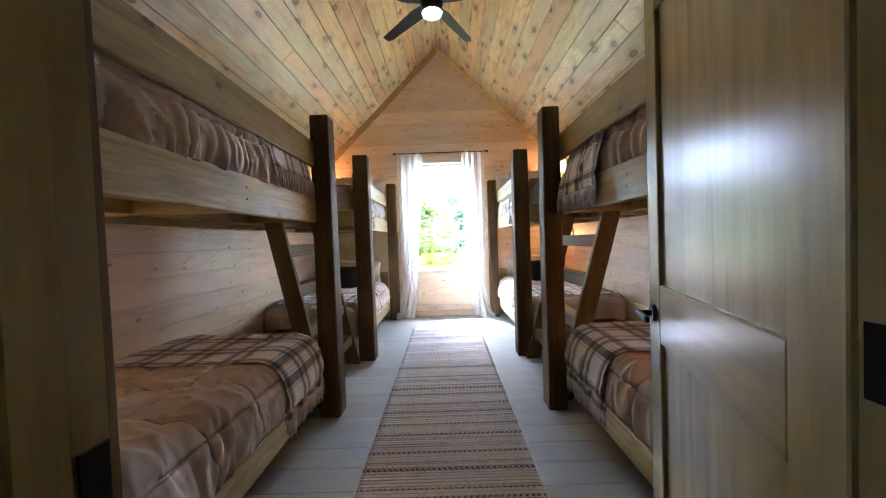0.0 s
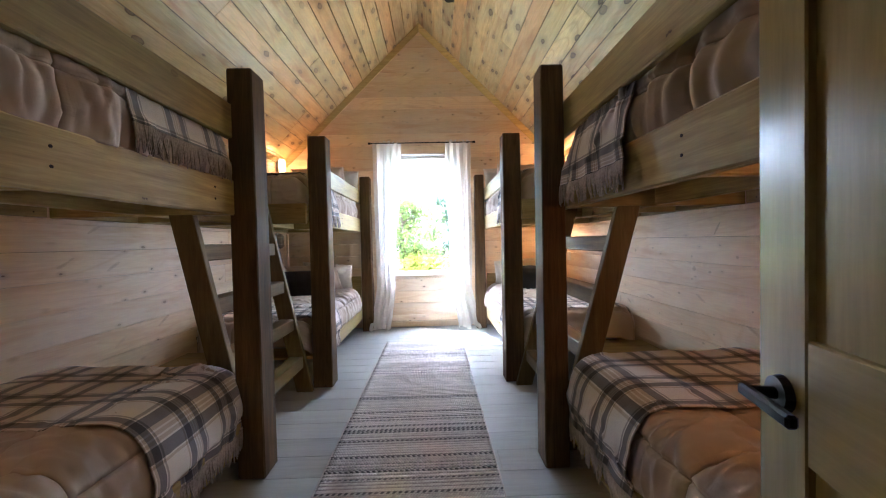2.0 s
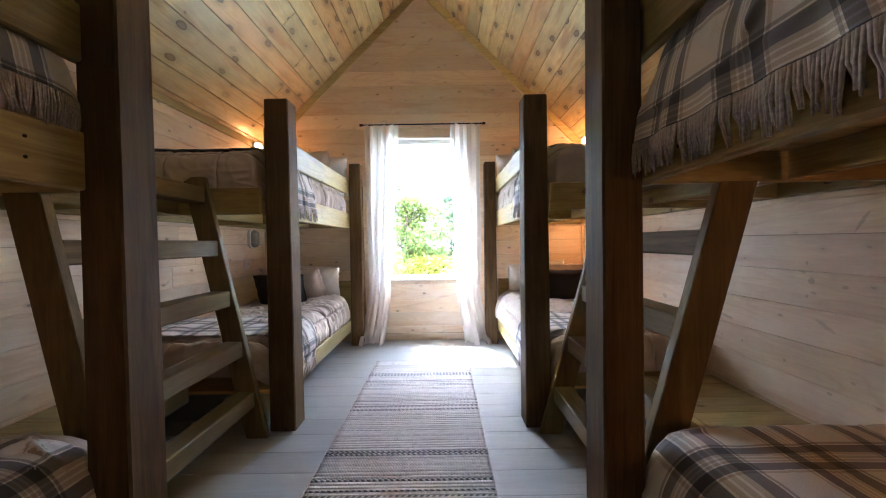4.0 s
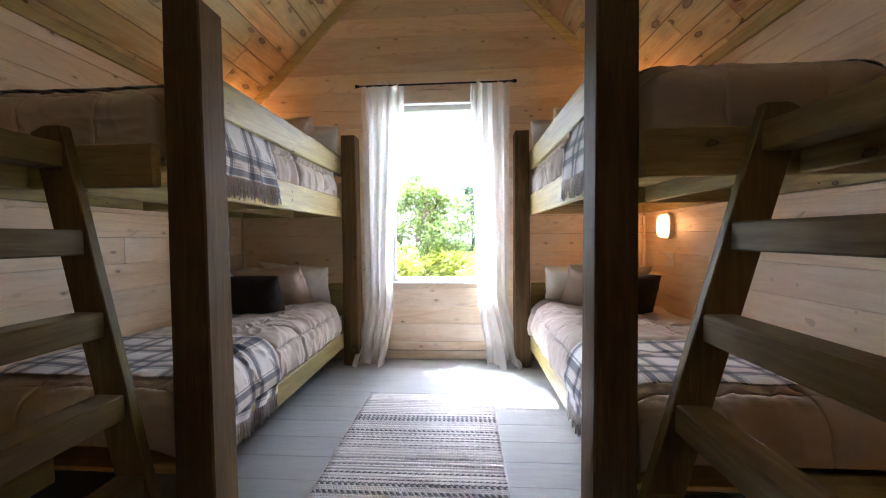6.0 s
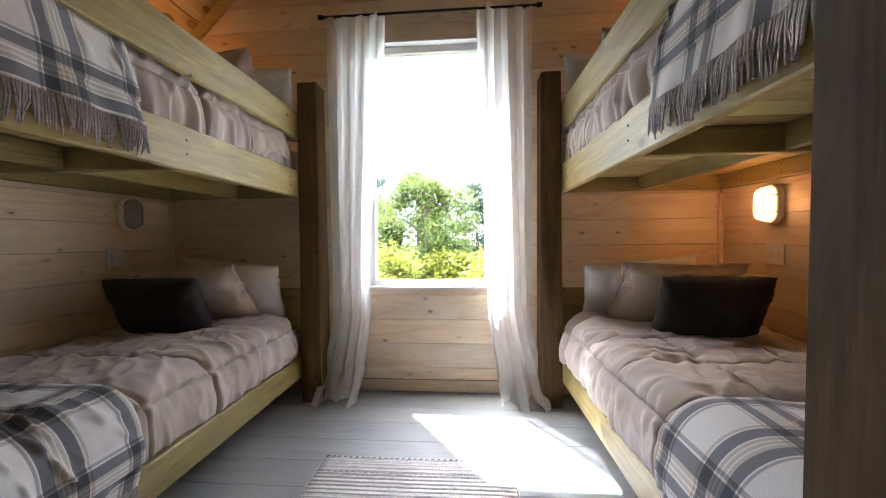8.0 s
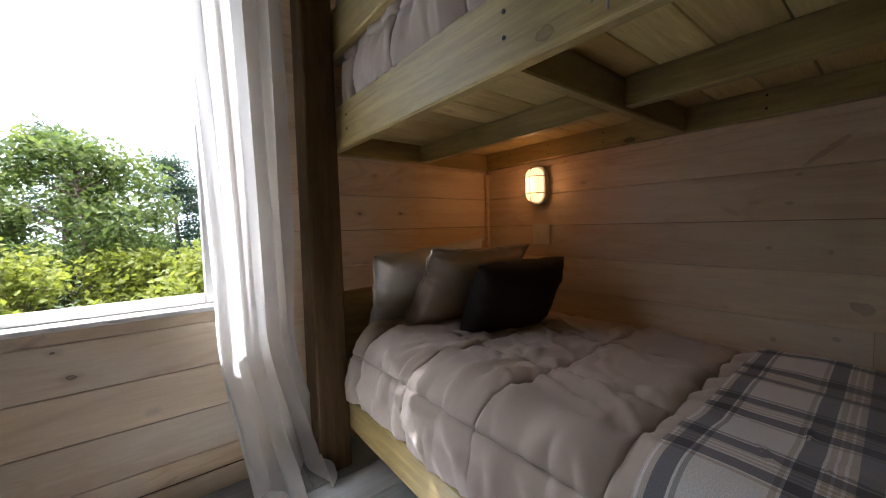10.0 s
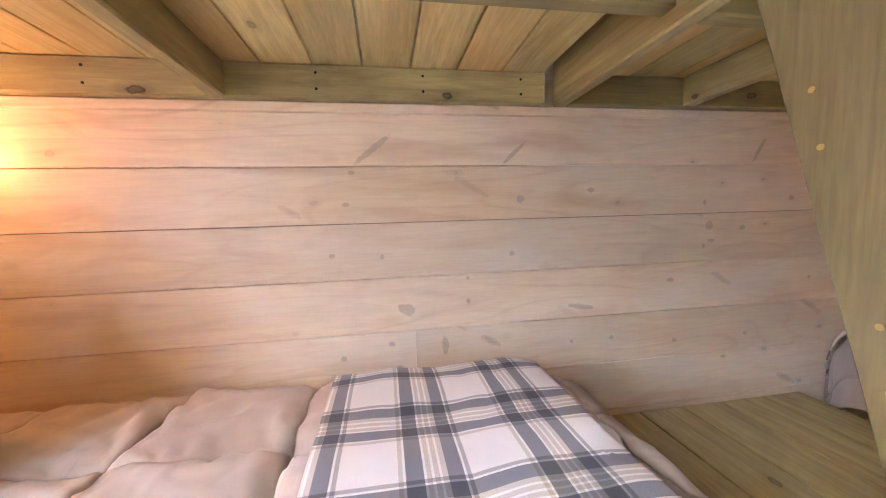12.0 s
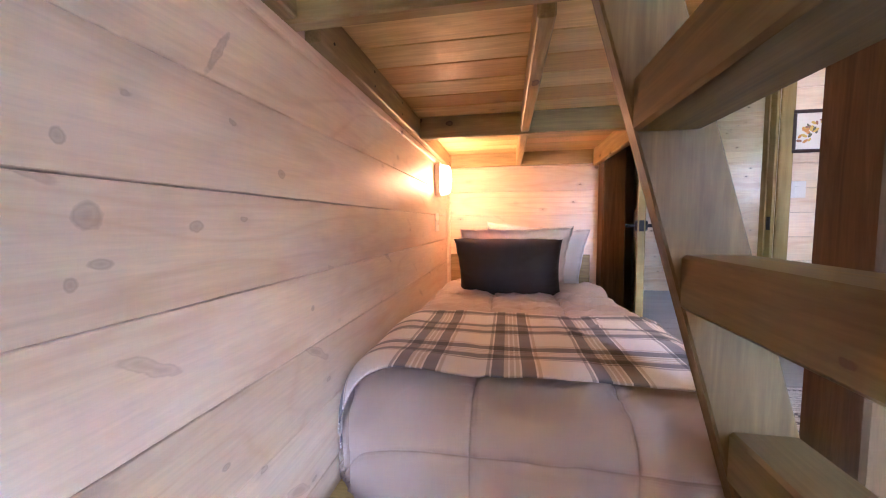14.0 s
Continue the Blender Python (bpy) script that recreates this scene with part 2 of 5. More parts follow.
def plain(name, colour, rough=0.5, metal=0.0, grain=0.0, scale=60.0, relief=0.0, sheen=0.0):
    mat, nt, bsdf = nodes_of(name)
    tc = nt.nodes.new("ShaderNodeTexCoord")
    vec, rnd = shifted(nt, tc.outputs["Object"])
    a = noise_tex(nt, vec, scale, 4.0)
    b = noise_tex(nt, vec, scale * 0.07, 3.0)
    f = math_node(nt, "ADD", math_node(nt, "MULTIPLY_ADD", a, grain, 1.0 - grain / 2), math_node(nt, "MULTIPLY_ADD", b, grain, -grain / 2))
    rgb = nt.nodes.new("ShaderNodeCombineColor")
    for i in range(3):
        nt.links.new(f, rgb.inputs[i])
    nt.links.new(mix(nt, 1.0, colour, rgb.outputs[0], "MULTIPLY"), bsdf.inputs["Base Color"])
    bsdf.inputs["Roughness"].default_value, bsdf.inputs["Metallic"].default_value = rough, metal
    bsdf.inputs["Sheen Weight"].default_value = sheen
    if relief:
        bump(nt, bsdf, a, relief, 0.003)
    return mat


def glow(name, colour, strength):
    mat, nt, bsdf = nodes_of(name)
    bsdf.inputs["Base Color"].default_value = (0.8, 0.75, 0.65, 1)
    bsdf.inputs["Emission Color"].default_value = (*colour, 1)
    bsdf.inputs["Emission Strength"].default_value = strength
    return mat


haze = glow("sky_haze", (0.84, 0.93, 1.0), 0.62)
black_metal = plain("black_metal", (0.012, 0.012, 0.013), 0.4, 0.6, 0.3, 80.0)
white_paint = plain("white_paint", (0.78, 0.77, 0.74), 0.4, 0.0, 0.06, 20.0)
white_plastic = plain("white_plastic", (0.75, 0.73, 0.69), 0.35, 0.0, 0.04, 40.0)
cage_metal = plain("cage_metal", (0.42, 0.39, 0.34), 0.4, 0.3, 0.1, 60.0)
wall_core = plain("wall_core", (0.16, 0.12, 0.08), 0.8, 0.0, 0.2, 10.0)
brass = plain("brass_screw", (0.38, 0.27, 0.08), 0.35, 0.9, 0.2, 90.0)
sheet_fabric = plain("white_sheet_fabric", (0.70, 0.66, 0.60), 0.85, 0.0, 0.06, 300.0, 0.12, 0.2)
sham_fabric = plain("beige_sham_fabric", (0.66, 0.55, 0.45), 0.7, 0.0, 0.08, 300.0, 0.12, 0.3)
charcoal_fabric = plain("charcoal_knit_fabric", (0.027, 0.021, 0.019), 0.95, 0.0, 0.5, 220.0, 0.6, 0.03)
fringe_yarn = plain("grey_fringe_yarn", (0.40, 0.36, 0.34), 0.9, 0.0, 1.2, 110.0, 0.0, 0.2)
warm_glow = glow("warm_lamp_glass", (1.0, 0.55, 0.2), 0.7)
fan_glow = glow("fan_lamp_glass", (1.0, 0.80, 0.55), 0.9)
off_glass = plain("ribbed_lamp_glass", (0.33, 0.31, 0.28), 0.25, 0.0, 0.1, 60.0)


def curtain_material():
    mat, nt, bsdf = nodes_of("white_linen_curtain")
    bsdf.inputs["Base Color"].default_value = (0.85, 0.845, 0.83, 1)
    bsdf.inputs["Roughness"].default_value = 0.9
    tr = node(nt, "ShaderNodeBsdfTranslucent", Color=(0.93, 0.925, 0.91, 1))
    mx = node(nt, "ShaderNodeMixShader", Fac=0.7)
    nt.links.new(bsdf.outputs[0], mx.inputs[1])
    nt.links.new(tr.outputs[0], mx.inputs[2])
    sheer = node(nt, "ShaderNodeMixShader", Fac=0.14)
    nt.links.new(mx.outputs[0], sheer.inputs[1])
    nt.links.new(nt.nodes.new("ShaderNodeBsdfTransparent").outputs[0], sheer.inputs[2])
    nt.links.new(sheer.outputs[0], nt.nodes["Material Output"].inputs[0])
    tc = nt.nodes.new("ShaderNodeTexCoord")
    bump(nt, bsdf, noise_tex(nt, scaled(nt, tc.outputs["Object"], (1, 1, 0.3)), 260.0), 0.15, 0.003)
    return mat


def glass_material():
    mat, nt, bsdf = nodes_of("window_glass")
    bsdf.inputs["Base Color"].default_value = (0.97, 0.99, 0.98, 1)
    bsdf.inputs["Roughness"].default_value = 0.0
    bsdf.inputs["Transmission Weight"].default_value = 1.0
    bsdf.inputs["IOR"].default_value = 1.45
    return mat


def plaid_material():
    """Woven plaid from the cloth's own coordinates in metres."""
    mat, nt, bsdf = nodes_of("plaid_throw_fabric")
    uv = nt.nodes.new("ShaderNodeUVMap")
    uv.uv_map = "cloth"
    sep = nt.nodes.new("ShaderNodeSeparateXYZ")
    nt.links.new(uv.outputs[0], sep.inputs[0])
    base, grey, tan, dark = (1.0, 1.0, 1.0), (0.52, 0.52, 0.54), (0.74, 0.69, 0.63), (0.27, 0.28, 0.315)
    stops = [(0.0, base), (0.24, tan), (0.275, base), (0.295, dark), (0.43, base), (0.45, tan), (0.49, base), (0.51, tan), (0.55, base), (0.57, tan), (0.61, dark), (0.735, base), (0.755, grey), (0.79, base)]
    cols = []
    for k, period in ((0, 0.25), (1, 0.23)):
        f = math_node(nt, "FRACT", math_node(nt, "DIVIDE", sep.outputs[k], period))
        cols.append(ramp(nt, f, stops, constant=True))
    col = mix(nt, 1.0, mix(nt, 1.0, cols[0], cols[1], "MULTIPLY"), (0.76, 0.735, 0.715), "MULTIPLY")
    tw = math_node(nt, "SINE", math_node(nt, "MULTIPLY", math_node(nt, "ADD", sep.outputs[0], sep.outputs[1]), 1800.0))
    f = math_node(nt, "MULTIPLY_ADD", tw, 0.06, 0.97)
    n1 = noise_tex(nt, uv.outputs[0], 400.0, 3.0)
    f = math_node(nt, "MULTIPLY", f, math_node(nt, "MULTIPLY_ADD", n1, 0.8, 0.6))
    rgb = nt.nodes.new("ShaderNodeCombineColor")
    for i in range(3):
        nt.links.new(f, rgb.inputs[i])
    nt.links.new(mix(nt, 1.0, col, rgb.outputs[0], "MULTIPLY"), bsdf.inputs["Base Color"])
    bsdf.inputs["Roughness"].default_value = 0.95
    bsdf.inputs["Sheen Weight"].default_value = 0.2
    bump(nt, bsdf, n1, 0.2, 0.002)
    return mat


def comforter_material():
    """Satin cotton with stitched quilt lines that pucker, in the cloth's own coordinates in metres."""
    mat, nt, bsdf = nodes_of("beige_comforter_fabric")
    uv = nt.nodes.new("ShaderNodeUVMap")
    uv.uv_map = "cloth"
    sep = nt.nodes.new("ShaderNodeSeparateXYZ")
    nt.links.new(uv.outputs[0], sep.inputs[0])
    lines = []
    for k, off, step in ((0, 0.515, 0.34), (1, 0.95, 0.335)):
        ph = math_node(nt, "MULTIPLY", math_node(nt, "SUBTRACT", sep.outputs[k], off), math.pi / step)
        lines.append(math_node(nt, "ABSOLUTE", math_node(nt, "SINE", ph)))
    seam = math_node(nt, "MINIMUM", lines[0], lines[1])
    groove = ramp(nt, seam, [(0.0, 0.0), (0.045, 0.75), (0.12, 1.0)])
    near = ramp(nt, seam, [(0.03, 1.0), (0.55, 0.12)])
    # folds that start at the stitching, across either line
    f1 = noise_tex(nt, scaled(nt, uv.outputs[0], (34.0, 7.0, 1.0)), 1.0, 2.0, 0.5, 0.6)
    f2 = noise_tex(nt, scaled(nt, uv.outputs[0], (7.0, 34.0, 1.0)), 1.0, 2.0, 0.5, 0.6)
    f = math_node(nt, "MULTIPLY", math_node(nt, "ADD", f1, f2), math_node(nt, "MULTIPLY", near, 0.55))
    weave = noise_tex(nt, uv.outputs[0], 700.0, 2.0)
    h = math_node(nt, "ADD", math_node(nt, "ADD", groove, f), math_node(nt, "MULTIPLY", weave, 0.03))
    bump(nt, bsdf, h, 0.5, 0.010)
    tone = math_node(nt, "MULTIPLY_ADD", weave, 0.14, 0.93)
    tone = math_node(nt, "MULTIPLY", tone, ramp(nt, seam, [(0.0, 0.80), (0.025, 1.0)]))
    rgb = nt.nodes.new("ShaderNodeCombineColor")
    for i in range(3):
        nt.links.new(tone, rgb.inputs[i])
    nt.links.new(mix(nt, 1.0, (0.47, 0.395, 0.33), rgb.outputs[0], "MULTIPLY"), bsdf.inputs["Base Color"])
    bsdf.inputs["Roughness"].default_value = 0.78
    bsdf.inputs["Specular IOR Level"].default_value = 0.3
    bsdf.inputs["Sheen Weight"].default_value = 0.3
    return mat


def rug_material():
    """Flat woven runner: rows of stitches across, in greys and creams, each stitch of its own shade."""
    mat, nt, bsdf = nodes_of("woven_rug_fabric")
    tc = nt.nodes.new("ShaderNodeTexCoord")
    obj = tc.outputs["Object"]
    sep = nt.nodes.new("ShaderNodeSeparateXYZ")
    nt.links.new(obj, sep.inputs[0])
    ry = math_node(nt, "DIVIDE", sep.outputs[1], 0.0125)
    row = math_node(nt, "FLOOR", ry)
    lean = math_node(nt, "MULTIPLY_ADD", math_node(nt, "FLOORED_MODULO", row, 2.0), 1.4, -0.7)
    cx = math_node(nt, "ADD", math_node(nt, "MULTIPLY", math_node(nt, "FRACT", ry), lean), math_node(nt, "DIVIDE", sep.outputs[0], 0.0145))
    cell = math_node(nt, "FLOOR", cx)
    comb = nt.nodes.new("ShaderNodeCombineXYZ")
    nt.links.new(row, comb.inputs[0])
    nt.links.new(cell, comb.inputs[1])
    wr = nt.nodes.new("ShaderNodeTexWhiteNoise")
    wr.noise_dimensions = "1D"
    nt.links.new(row, wr.inputs["W"])
    wc = nt.nodes.new("ShaderNodeTexWhiteNoise")
    wc.noise_dimensions = "2D"
    nt.links.new(comb.outputs[0], wc.inputs["Vector"])
    # most rows are pale, some grey, a few worked with every second stitch dark
    every = math_node(nt, "GREATER_THAN", math_node(nt, "FLOORED_MODULO", cell, 2.0), 0.5)
    deep = math_node(nt, "MULTIPLY", ramp(nt, wr.outputs["Value"], [(0.0, 0.0), (0.78, 0.85)], constant=True), math_node(nt, "MULTIPLY_ADD", every, 0.75, 0.25))
    grey = ramp(nt, wr.outputs["Value"], [(0.0, 0.0), (0.52, 0.22), (0.78, 0.1)], constant=True)
    tone = math_node(nt, "ADD", math_node(nt, "ADD", deep, grey), math_node(nt, "MULTIPLY_ADD", wc.outputs["Value"], 0.3, -0.1), clamp=True)
    col = mix(nt, tone, (0.70, 0.675, 0.655), (0.12, 0.12, 0.135))
    px = math_node(nt, "ABSOLUTE", math_node(nt, "SINE", math_node(nt, "MULTIPLY", cx, math.pi)))
    py = math_node(nt, "ABSOLUTE", math_node(nt, "SINE", math_node(nt, "MULTIPLY", ry, math.pi)))
    stitch = math_node(nt, "MULTIPLY", math_node(nt, "POWER", px, 0.4), math_node(nt, "POWER", py, 0.6))
    fine = noise_tex(nt, obj, 240.0, 3.0, 0.7)
    # shading between the stitches, multiplied into the colour
    joint = math_node(nt, "MULTIPLY_ADD", ramp(nt, stitch, [(0.1, 0.0), (0.6, 1.0)]), 0.42, 0.58)
    joint = math_node(nt, "MULTIPLY", joint, math_node(nt, "MULTIPLY_ADD", fine, 0.4, 0.82))
    rgb = nt.nodes.new("ShaderNodeCombineColor")
    for i in range(3):
        nt.links.new(joint, rgb.inputs[i])
    nt.links.new(mix(nt, 1.0, col, rgb.outputs[0], "MULTIPLY"), bsdf.inputs["Base Color"])
    bsdf.inputs["Roughness"].default_value = 0.95
    bump(nt, bsdf, stitch, 0.6, 0.006)
    return mat


def leaf_material(name, a, b):
    mat, nt, bsdf = nodes_of(name)
    geo = nt.nodes.new("ShaderNodeNewGeometry")
    col = ramp(nt, geo.outputs["Random Per Island"], [(0.0, a), (1.0, b)])
    nt.links.new(col, bsdf.inputs["Base Color"])
    bsdf.inputs["Roughness"].default_value = 0.6
    tr = nt.nodes.new("ShaderNodeBsdfTranslucent")
    nt.links.new(col, tr.inputs["Color"])
    mx = node(nt, "ShaderNodeMixShader", Fac=0.5)
    nt.links.new(bsdf.outputs[0], mx.inputs[1])
    nt.links.new(tr.outputs[0], mx.inputs[2])
    nt.links.new(mx.outputs[0], nt.nodes["Material Output"].inputs[0])
    return mat


curtain_linen = curtain_material()
glass = glass_material()
plaid = plaid_material()
comforter_fabric = comforter_material()
rug_weave = rug_material()
leaf_green = leaf_material("broad_leaves", (0.09, 0.135, 0.03), (0.21, 0.25, 0.055))
leaf_pine = leaf_material("pine_needles", (0.04, 0.075, 0.035), (0.085, 0.125, 0.06))
leaf_bush = leaf_material("bush_leaves", (0.20, 0.22, 0.02), (0.32, 0.34, 0.05))
bark = plain("bark", (0.12, 0.085, 0.06), 0.9, 0.0, 0.5, 20.0, 0.5)
grass = plain("meadow_ground", (0.10, 0.13, 0.04), 0.95, 0.0, 0.6, 6.0)


# ---- mesh helpers ----
def base_of(ob):
    p = Vector((0, 0, 0))
    while ob:
        p += ob.location
        ob = ob.parent
    return p


def thing(name, at, label, category, group="", kind=""):
    ob = new(name)
    ob.location = at
    ob.empty_display_size = 0.1
    return tagged(ob, label, category, group, kind)


def finish(name, me, material, parent=None, label="", smooth=False):
    if parent:
        me.transform(Matrix.Translation(-base_of(parent)))
    me.materials.append(material)
    if smooth:
        me.polygons.foreach_set("use_smooth", [True] * len(me.polygons))
    ob = new(name, me)
    if parent:
        ob.parent = parent
    if label:
        ob["label"] = label
    return ob


def part(name, bm, material, parent=None, label="", smooth=False):
    me = bpy.data.meshes.new(name)
    bm.to_mesh(me)
    bm.free()
    return finish(name, me, material, parent, label, smooth)


def add_box(bm, x0, x1, y0, y1, z0, z1, bevel=0.0, m=None):
    x0, x1 = sorted((x0, x1))
    y0, y1 = sorted((y0, y1))
    z0, z1 = sorted((z0, z1))
    made = bmesh.ops.create_cube(bm, size=1.0, matrix=Matrix.Translation(((x0 + x1) / 2, (y0 + y1) / 2, (z0 + z1) / 2)) @ Matrix.Diagonal((x1 - x0, y1 - y0, z1 - z0, 1)))["verts"]
    if bevel:
        edges = list({e for v in made for e in v.link_edges})
        made = bmesh.ops.bevel(bm, geom=edges, offset=bevel, segments=1, affect="EDGES")["verts"]
    if m:
        bmesh.ops.transform(bm, matrix=m, verts=made)
    return made


def box(name, x0, x1, y0, y1, z0, z1, material, parent=None, bevel=0.004, label="", m=None):
    bm = bmesh.new()
    add_box(bm, x0, x1, y0, y1, z0, z1, bevel, m)
    return part(name, bm, material, parent, label)


def prism(name, outline, axis, a, b, material, parent=None, bevel=0.0, label="", m=None):
    """An outline of (u, v) pairs drawn out along an axis from a to b; (u, v) are the two other axes in order."""
    bm = bmesh.new()
    def at(u, v, w):
        return [(w, u, v), (u, w, v), (u, v, w)][axis]
    lo = [bm.verts.new(at(u, v, a)) for u, v in outline]
    hi = [bm.verts.new(at(u, v, b)) for u, v in outline]
    bm.faces.new(lo)
    bm.faces.new(hi)
    for i in range(len(outline)):
        j = (i + 1) % len(outline)
        bm.faces.new((lo[i], lo[j], hi[j], hi[i]))
    bmesh.ops.recalc_face_normals(bm, faces=bm.faces)
    if bevel:
        bmesh.ops.bevel(bm, geom=list(bm.edges), offset=bevel, segments=1, affect="EDGES")
    if m:
        bm.transform(m)
    return part(name, bm, material, parent, label)


def tube(bm, points, radius, sides=8):
    """A round bar along points."""
    pts = [Vector(p) for p in points]
    rings = []
    for i, p in enumerate(pts):
        d = (pts[min(i + 1, len(pts) - 1)] - pts[max(i - 1, 0)]).normalized()
        u = d.orthogonal().normalized()
        if rings:
            u = (last - d * last.dot(d)).normalized()
        last = u
        v = d.cross(u)
        r = radius[i] if isinstance(radius, (list, tuple)) else radius
        rings.append([bm.verts.new(p + r * (math.cos(2 * math.pi * k / sides) * u + math.sin(2 * math.pi * k / sides) * v)) for k in range(sides)])
    for a, b in zip(rings, rings[1:]):
        for k in range(sides):
            bm.faces.new((a[k], a[(k + 1) % sides], b[(k + 1) % sides], b[k]))
    bm.faces.new(rings[0][::-1])
    bm.faces.new(rings[-1])


def grid_mesh(name, nu, nv, fn, closed_u=False, uv=None):
    """A sheet of nu x nv points from fn(u, v) with u, v in 0..1."""
    co = [fn(i / (nu - 1 if not closed_u else nu), j / (nv - 1)) for j in range(nv) for i in range(nu)]
    faces = []
    for j in range(nv - 1):
        for i in range(nu - (0 if closed_u else 1)):
            k = (i + 1) % nu
            faces.append((j * nu + i, j * nu + k, (j + 1) * nu + k, (j + 1) * nu + i))
    me = bpy.data.meshes.new(name)
    me.from_pydata(co, [], faces)
    if uv:
        layer = me.uv_layers.new(name="cloth")
        vals = np.array([uv(i / (nu - 1), j / (nv - 1)) for j in range(nv) for i in range(nu)])
        idx = np.empty(len(me.loops), dtype=np.int32)
        me.loops.foreach_get("vertex_index", idx)
        layer.data.foreach_set("uv", vals[idx].ravel())
    return me


def roof_z(x):
    return RIDGE - SLOPE * abs(x)

# ---- structure: cores of floor, walls, ceiling ----
T = 0.018  # board thickness
HW = 2.6   # half width of the hall


def structure(name, label, boxes, material=wall_core):
    bm = bmesh.new()
    for b in boxes:
        add_box(bm, *b)
    ob = part(name, bm, material)
    return tagged(ob, label, name.split("_")[0], kind="structure")


floor = structure("floor", "grey wood-look plank floor of the bunk room", [(-HW, HW, HALL_Y - 0.1, YF + 0.12, -0.12, -0.012)])
wall_east = structure("wall_east", "whitewashed pine board side wall behind the bunks", [(WX + T, WX + 0.14, YN - 0.12, YF + 0.14, -0.1, EAVE + 0.1)])
wall_west = structure("wall_west", "whitewashed pine board side wall behind the bunks", [(-WX - 0.14, -WX - T, YN - 0.12, YF + 0.14, -0.1, EAVE + 0.1)])


def gable(name, label, y0, y1, x0, x1, z0, z1):
    """A gable wall with one opening, as four pieces round it."""
    bm = bmesh.new()
    top = 0.12

    def piece(outline):
        lo = [bm.verts.new((u, y0, v)) for u, v in outline]
        hi = [bm.verts.new((u, y1, v)) for u, v in outline]
        bm.faces.new(lo)
        bm.faces.new(hi)
        for i in range(len(outline)):
            j = (i + 1) % len(outline)
            bm.faces.new((lo[i], lo[j], hi[j], hi[i]))
    w = WX + T
    piece([(-w, -0.1), (x0, -0.1), (x0, roof_z(x0) + top), (-w, roof_z(w) + top)])
    piece([(x1, -0.1), (w, -0.1), (w, roof_z(w) + top), (x1, roof_z(x1) + top)])
    piece([(x0, z1), (x1, z1), (x1, roof_z(x1) + top), (0, RIDGE + top), (x0, roof_z(x0) + top)])
    if z0 > 0:
        piece([(x0, -0.1), (x1, -0.1), (x1, z0), (x0, z0)])
    bmesh.ops.recalc_face_normals(bm, faces=bm.faces)
    return tagged(part(name, bm, wall_core), label, "wall", kind="structure")


wall_north = gable("wall_north", "whitewashed pine board gable wall round the window", YF + T, YF + 0.14, WIN_X0, WIN_X1, WIN_Z0, WIN_Z1)
wall_south = gable("wall_south", "whitewashed pine board gable wall round the doorway", YN - 0.12 + T, YN - T, DOOR_X0, DOOR_X1, 0.0, DOOR_H)

for s, nm in ((1, "wall_bunk_east"), (-1, "wall_bunk_west")):
    ob = structure(nm, "whitewashed board end wall at the head of a bunk", [(s * NX, s * (WX - 0.0003), YN + 0.0003, NY - T, 0.0, EAVE - 0.08)], board_y)
    z = 0.005
    for k in range(15):
        z1 = min(0.1705 + BOARD * k, EAVE - 0.08)
        if z1 - z > 0.02:
            box("board", s * NX, s * (WX - 0.0003), NY - T, NY, z + 0.0007, z1 - 0.0007, board_x, ob, 0.002)
        z = z1

# ceiling: boards along the ridge, one mesh, under a roof slab
bm = bmesh.new()
for s in (-1, 1):
    n = Vector((s * SLOPE, 0, 1)).normalized()
    run = Vector((s, 0, -SLOPE)).normalized()
    length = (WX + 0.02) * math.hypot(1, SLOPE)
    pitch, gap, first_w = 0.1715, 0.006, 0.094
    k = int(length / pitch) + 2
    rnd = random.Random(5 + s)
    m = Matrix((( run.x, 0, n.x, 0), (0, 1, 0, 0), (run.z, 0, n.z, RIDGE), (0, 0, 0, 1)))
    for i in range(k):
        u0, u1 = max(0.0, first_w + (i - 1) * pitch + gap / 2), min(first_w + i * pitch - gap / 2, length)
        if u1 - u0 < 0.02:
            continue
        y = YN
        first = rnd.uniform(0.6, 3.2)
        while y < YF - 0.01:
            y2 = min(y + first, YF)
            first = rnd.uniform(2.2, 3.7)
            if YF - y2 < 0.4:
                y2 = YF
            add_box(bm, u0, u1, y + 0.0007, y2 - 0.0007, 0.0, T, 0.002, m)
            y = y2
ceiling = tagged(part("ceiling", bm, ceil_y), "vaulted ceiling of knotty greenish pine boards", "ceiling", kind="structure")
bm = bmesh.new()
for s in (-1, 1):
    vs = [(0, RIDGE + 0.03), (0, RIDGE + 0.2), (s * 2.3, roof_z(2.3) + 0.2), (s * 2.3, roof_z(2.3) + 0.03)]
    lo = [bm.verts.new((u, YN - 0.2, v)) for u, v in vs]
    hi = [bm.verts.new((u, YF + 0.35, v)) for u, v in vs]
    bm.faces.new(lo)
    bm.faces.new(hi)
    for i in range(4):
        bm.faces.new((lo[i], lo[(i + 1) % 4], hi[(i + 1) % 4], hi[i]))
bmesh.ops.recalc_face_normals(bm, faces=bm.faces)
tagged(part("roof", bm, wall_core), "dark roof slab above the vaulted ceiling", "roof", kind="structure")

